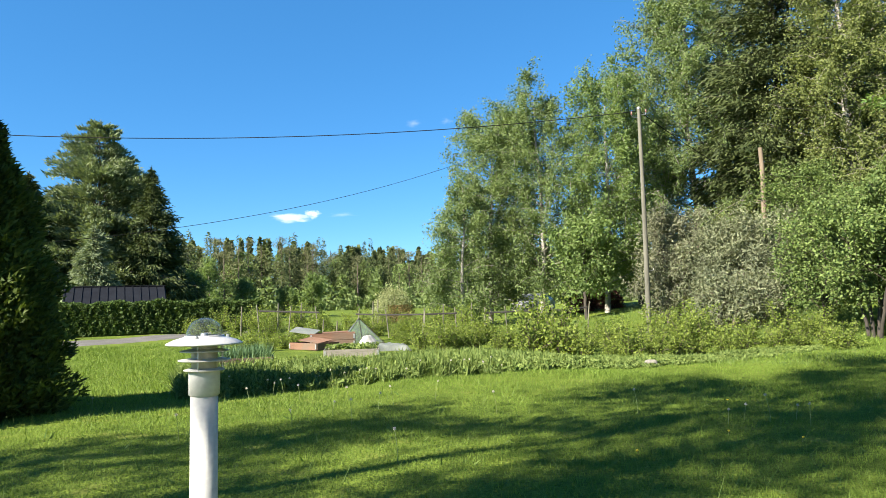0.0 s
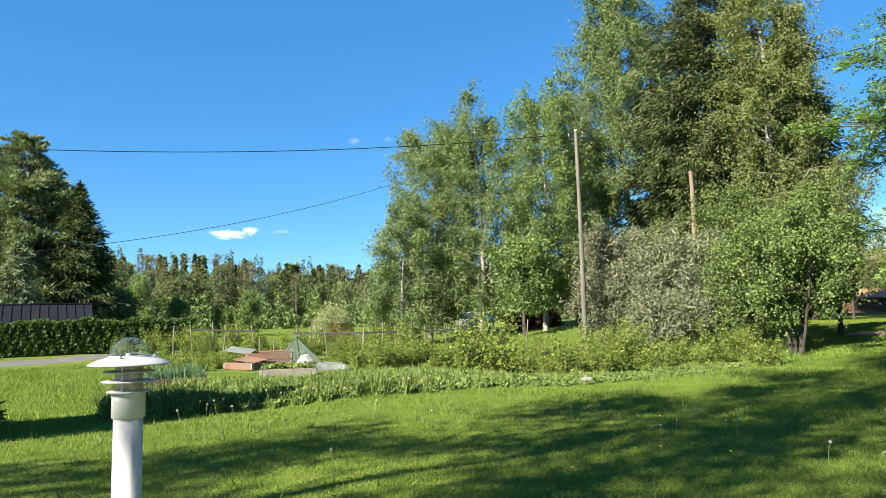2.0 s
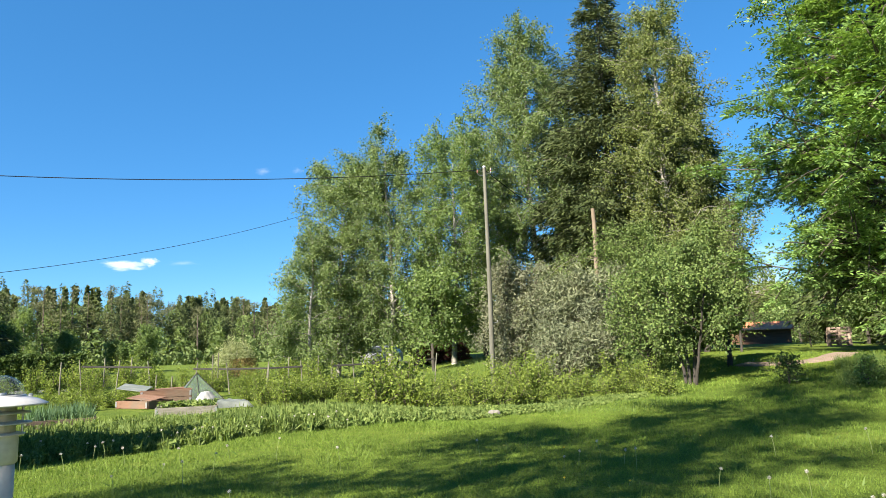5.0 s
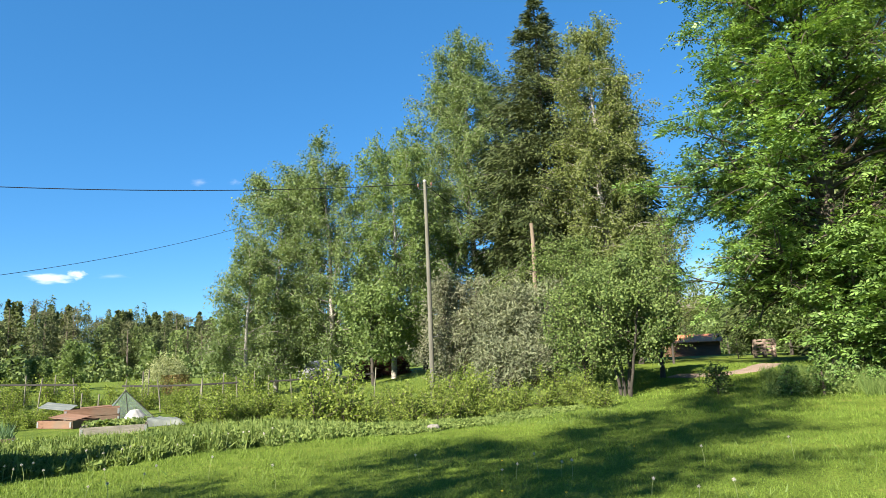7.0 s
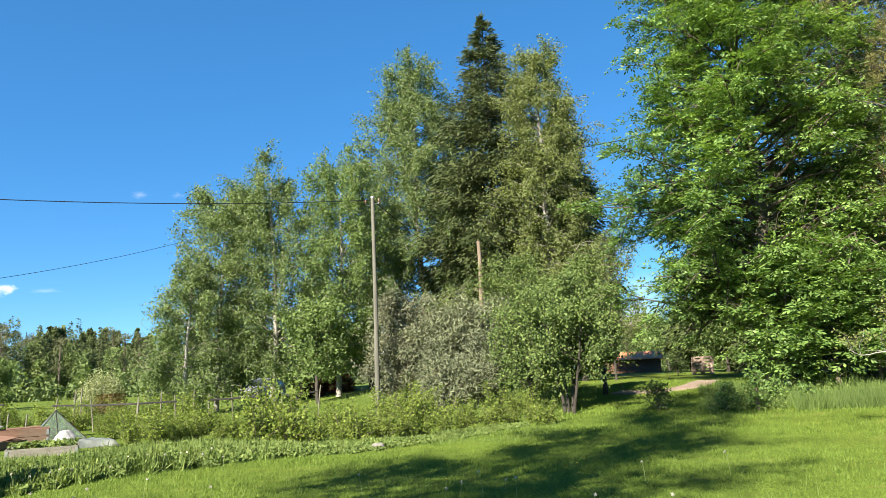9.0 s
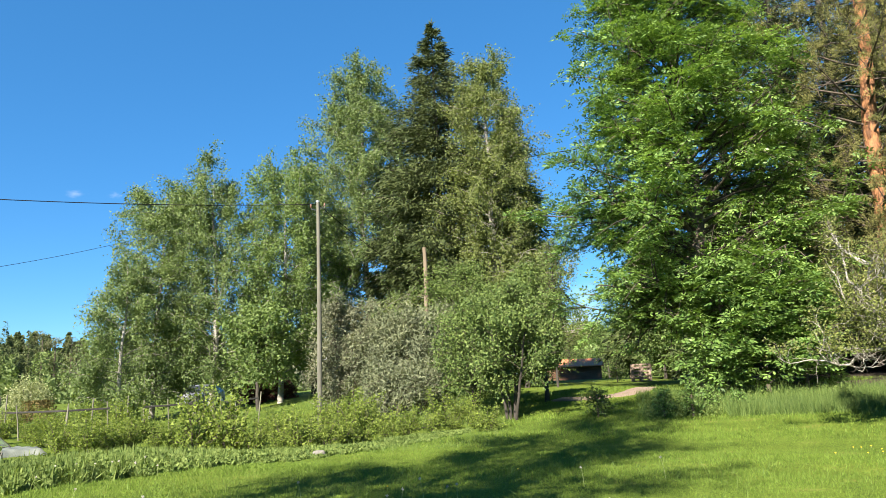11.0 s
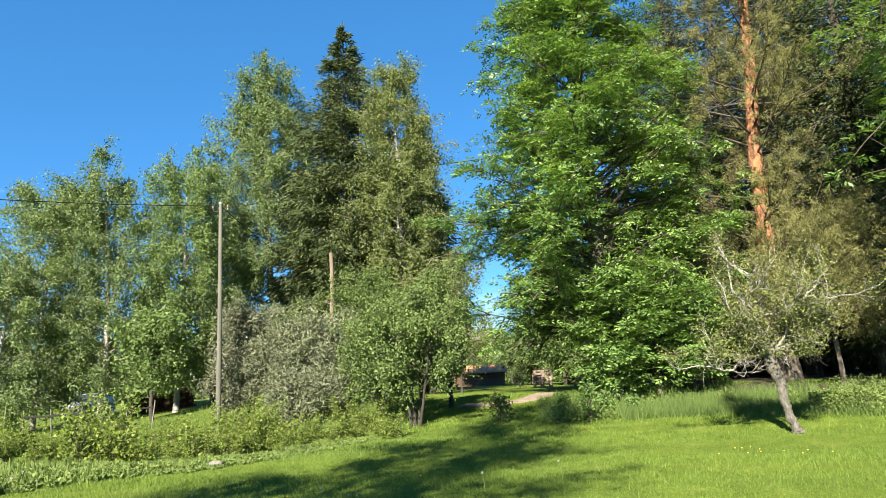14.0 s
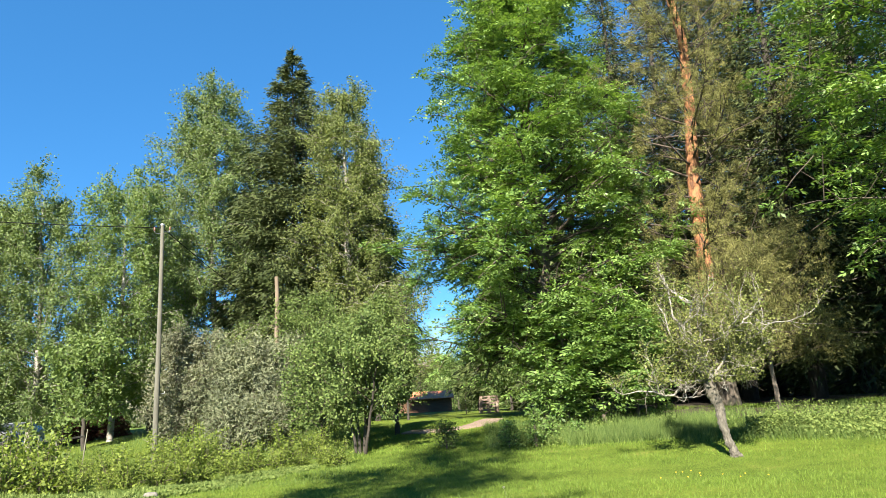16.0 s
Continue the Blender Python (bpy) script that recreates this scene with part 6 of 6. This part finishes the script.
# ---- dandelions and grass stalks ----
def dandelion(seed, h, open_):
    rng = np.random.default_rng(seed)
    ob = thing("dandelion", "dandelion gone to seed on a tall stalk" if not open_ else "yellow dandelion flower in the grass", "flower", "dandelions")
    s = Shape()
    bend = rng.normal(0, 0.12 * h, 2)
    u = np.linspace(0, 1, 6)
    pts = np.stack([bend[0] * u ** 2, bend[1] * u ** 2, h * u - 0.01], 1)
    tube(s, pts, np.full(6, 0.0028), 5)
    part("stalk", s, M["stalk"], ob, soft=True)
    top = pts[-1]
    if open_:
        part("flower_head", turned([(0.0, 0.006), (0.009, 0.009), (0.014, 0.005), (0.006, -0.005), (0.0, -0.008)], 10, tuple(top)), M["yellow"], ob)
    else:
        head = Shape()
        u = unit(rng.normal(size=(90, 3)))
        sprays(head, np.repeat(top[None], 90, 0), u, 0.017, 0.006, rng)
        part("seed_head", head, M["seed_head"], ob)
    return ob


protos = [dandelion(181, 0.22, False), dandelion(182, 0.28, False), dandelion(183, 0.17, False), dandelion(184, 0.05, True)]
rng = np.random.default_rng(185)
for i in range(4):
    protos[i].matrix_world = Matrix.Translation(at((-8, 42.7, 26, 58.5)[i], (9.5, 9.0, 8.0, 12.5)[i]))
for i in range(24):
    az, d = rng.uniform(-30, 50), rng.uniform(4.8, 10.5)
    copy_thing(protos[rng.integers(0, 3)], Matrix.Translation(at(az, d)) @ pose(0, 0, 0, 0, 0, rng.uniform(0, 360)))
for i in range(15):
    az, d = (rng.uniform(54, 62), rng.uniform(11.5, 13.2)) if i % 3 else (rng.uniform(10, 40), rng.uniform(6, 11))
    copy_thing(protos[3], Matrix.Translation(at(az, d)) @ pose(0, 0, 0, 0, 0, rng.uniform(0, 360)))
for i in range(30):
    az = rng.uniform(-20, 6)
    copy_thing(protos[rng.integers(0, 3)], Matrix.Translation(at(az, float(np.interp(az, EDGE_AZ, EDGE_D)) + rng.uniform(-0.3, 0.6))) @ pose(0, 0, 0, 0, 0, rng.uniform(0, 360)))


def stalks():
    rng = np.random.default_rng(186)
    s = Shape()
    az, d, x, y = sector(rng, 900, -34, 50, 4.5, 11)
    blades(s, x, y, 0.17, 0.007, rng, 0.5)
    az, d, x, y = sector(rng, 420, -34, 50, 4.5, 11)
    z = ground_z(x, y)
    sprays(s, np.stack([x, y, z], 1), rng.normal(0, 0.9, (420, 3)) + UP * 0.5, 0.10, 0.02, rng)
    return tagged(part("lawn_stalks", s, M["tall_grass"], None), "scattered long blades and dandelion leaves in the lawn", "grass", kind="stuff")


stalks()
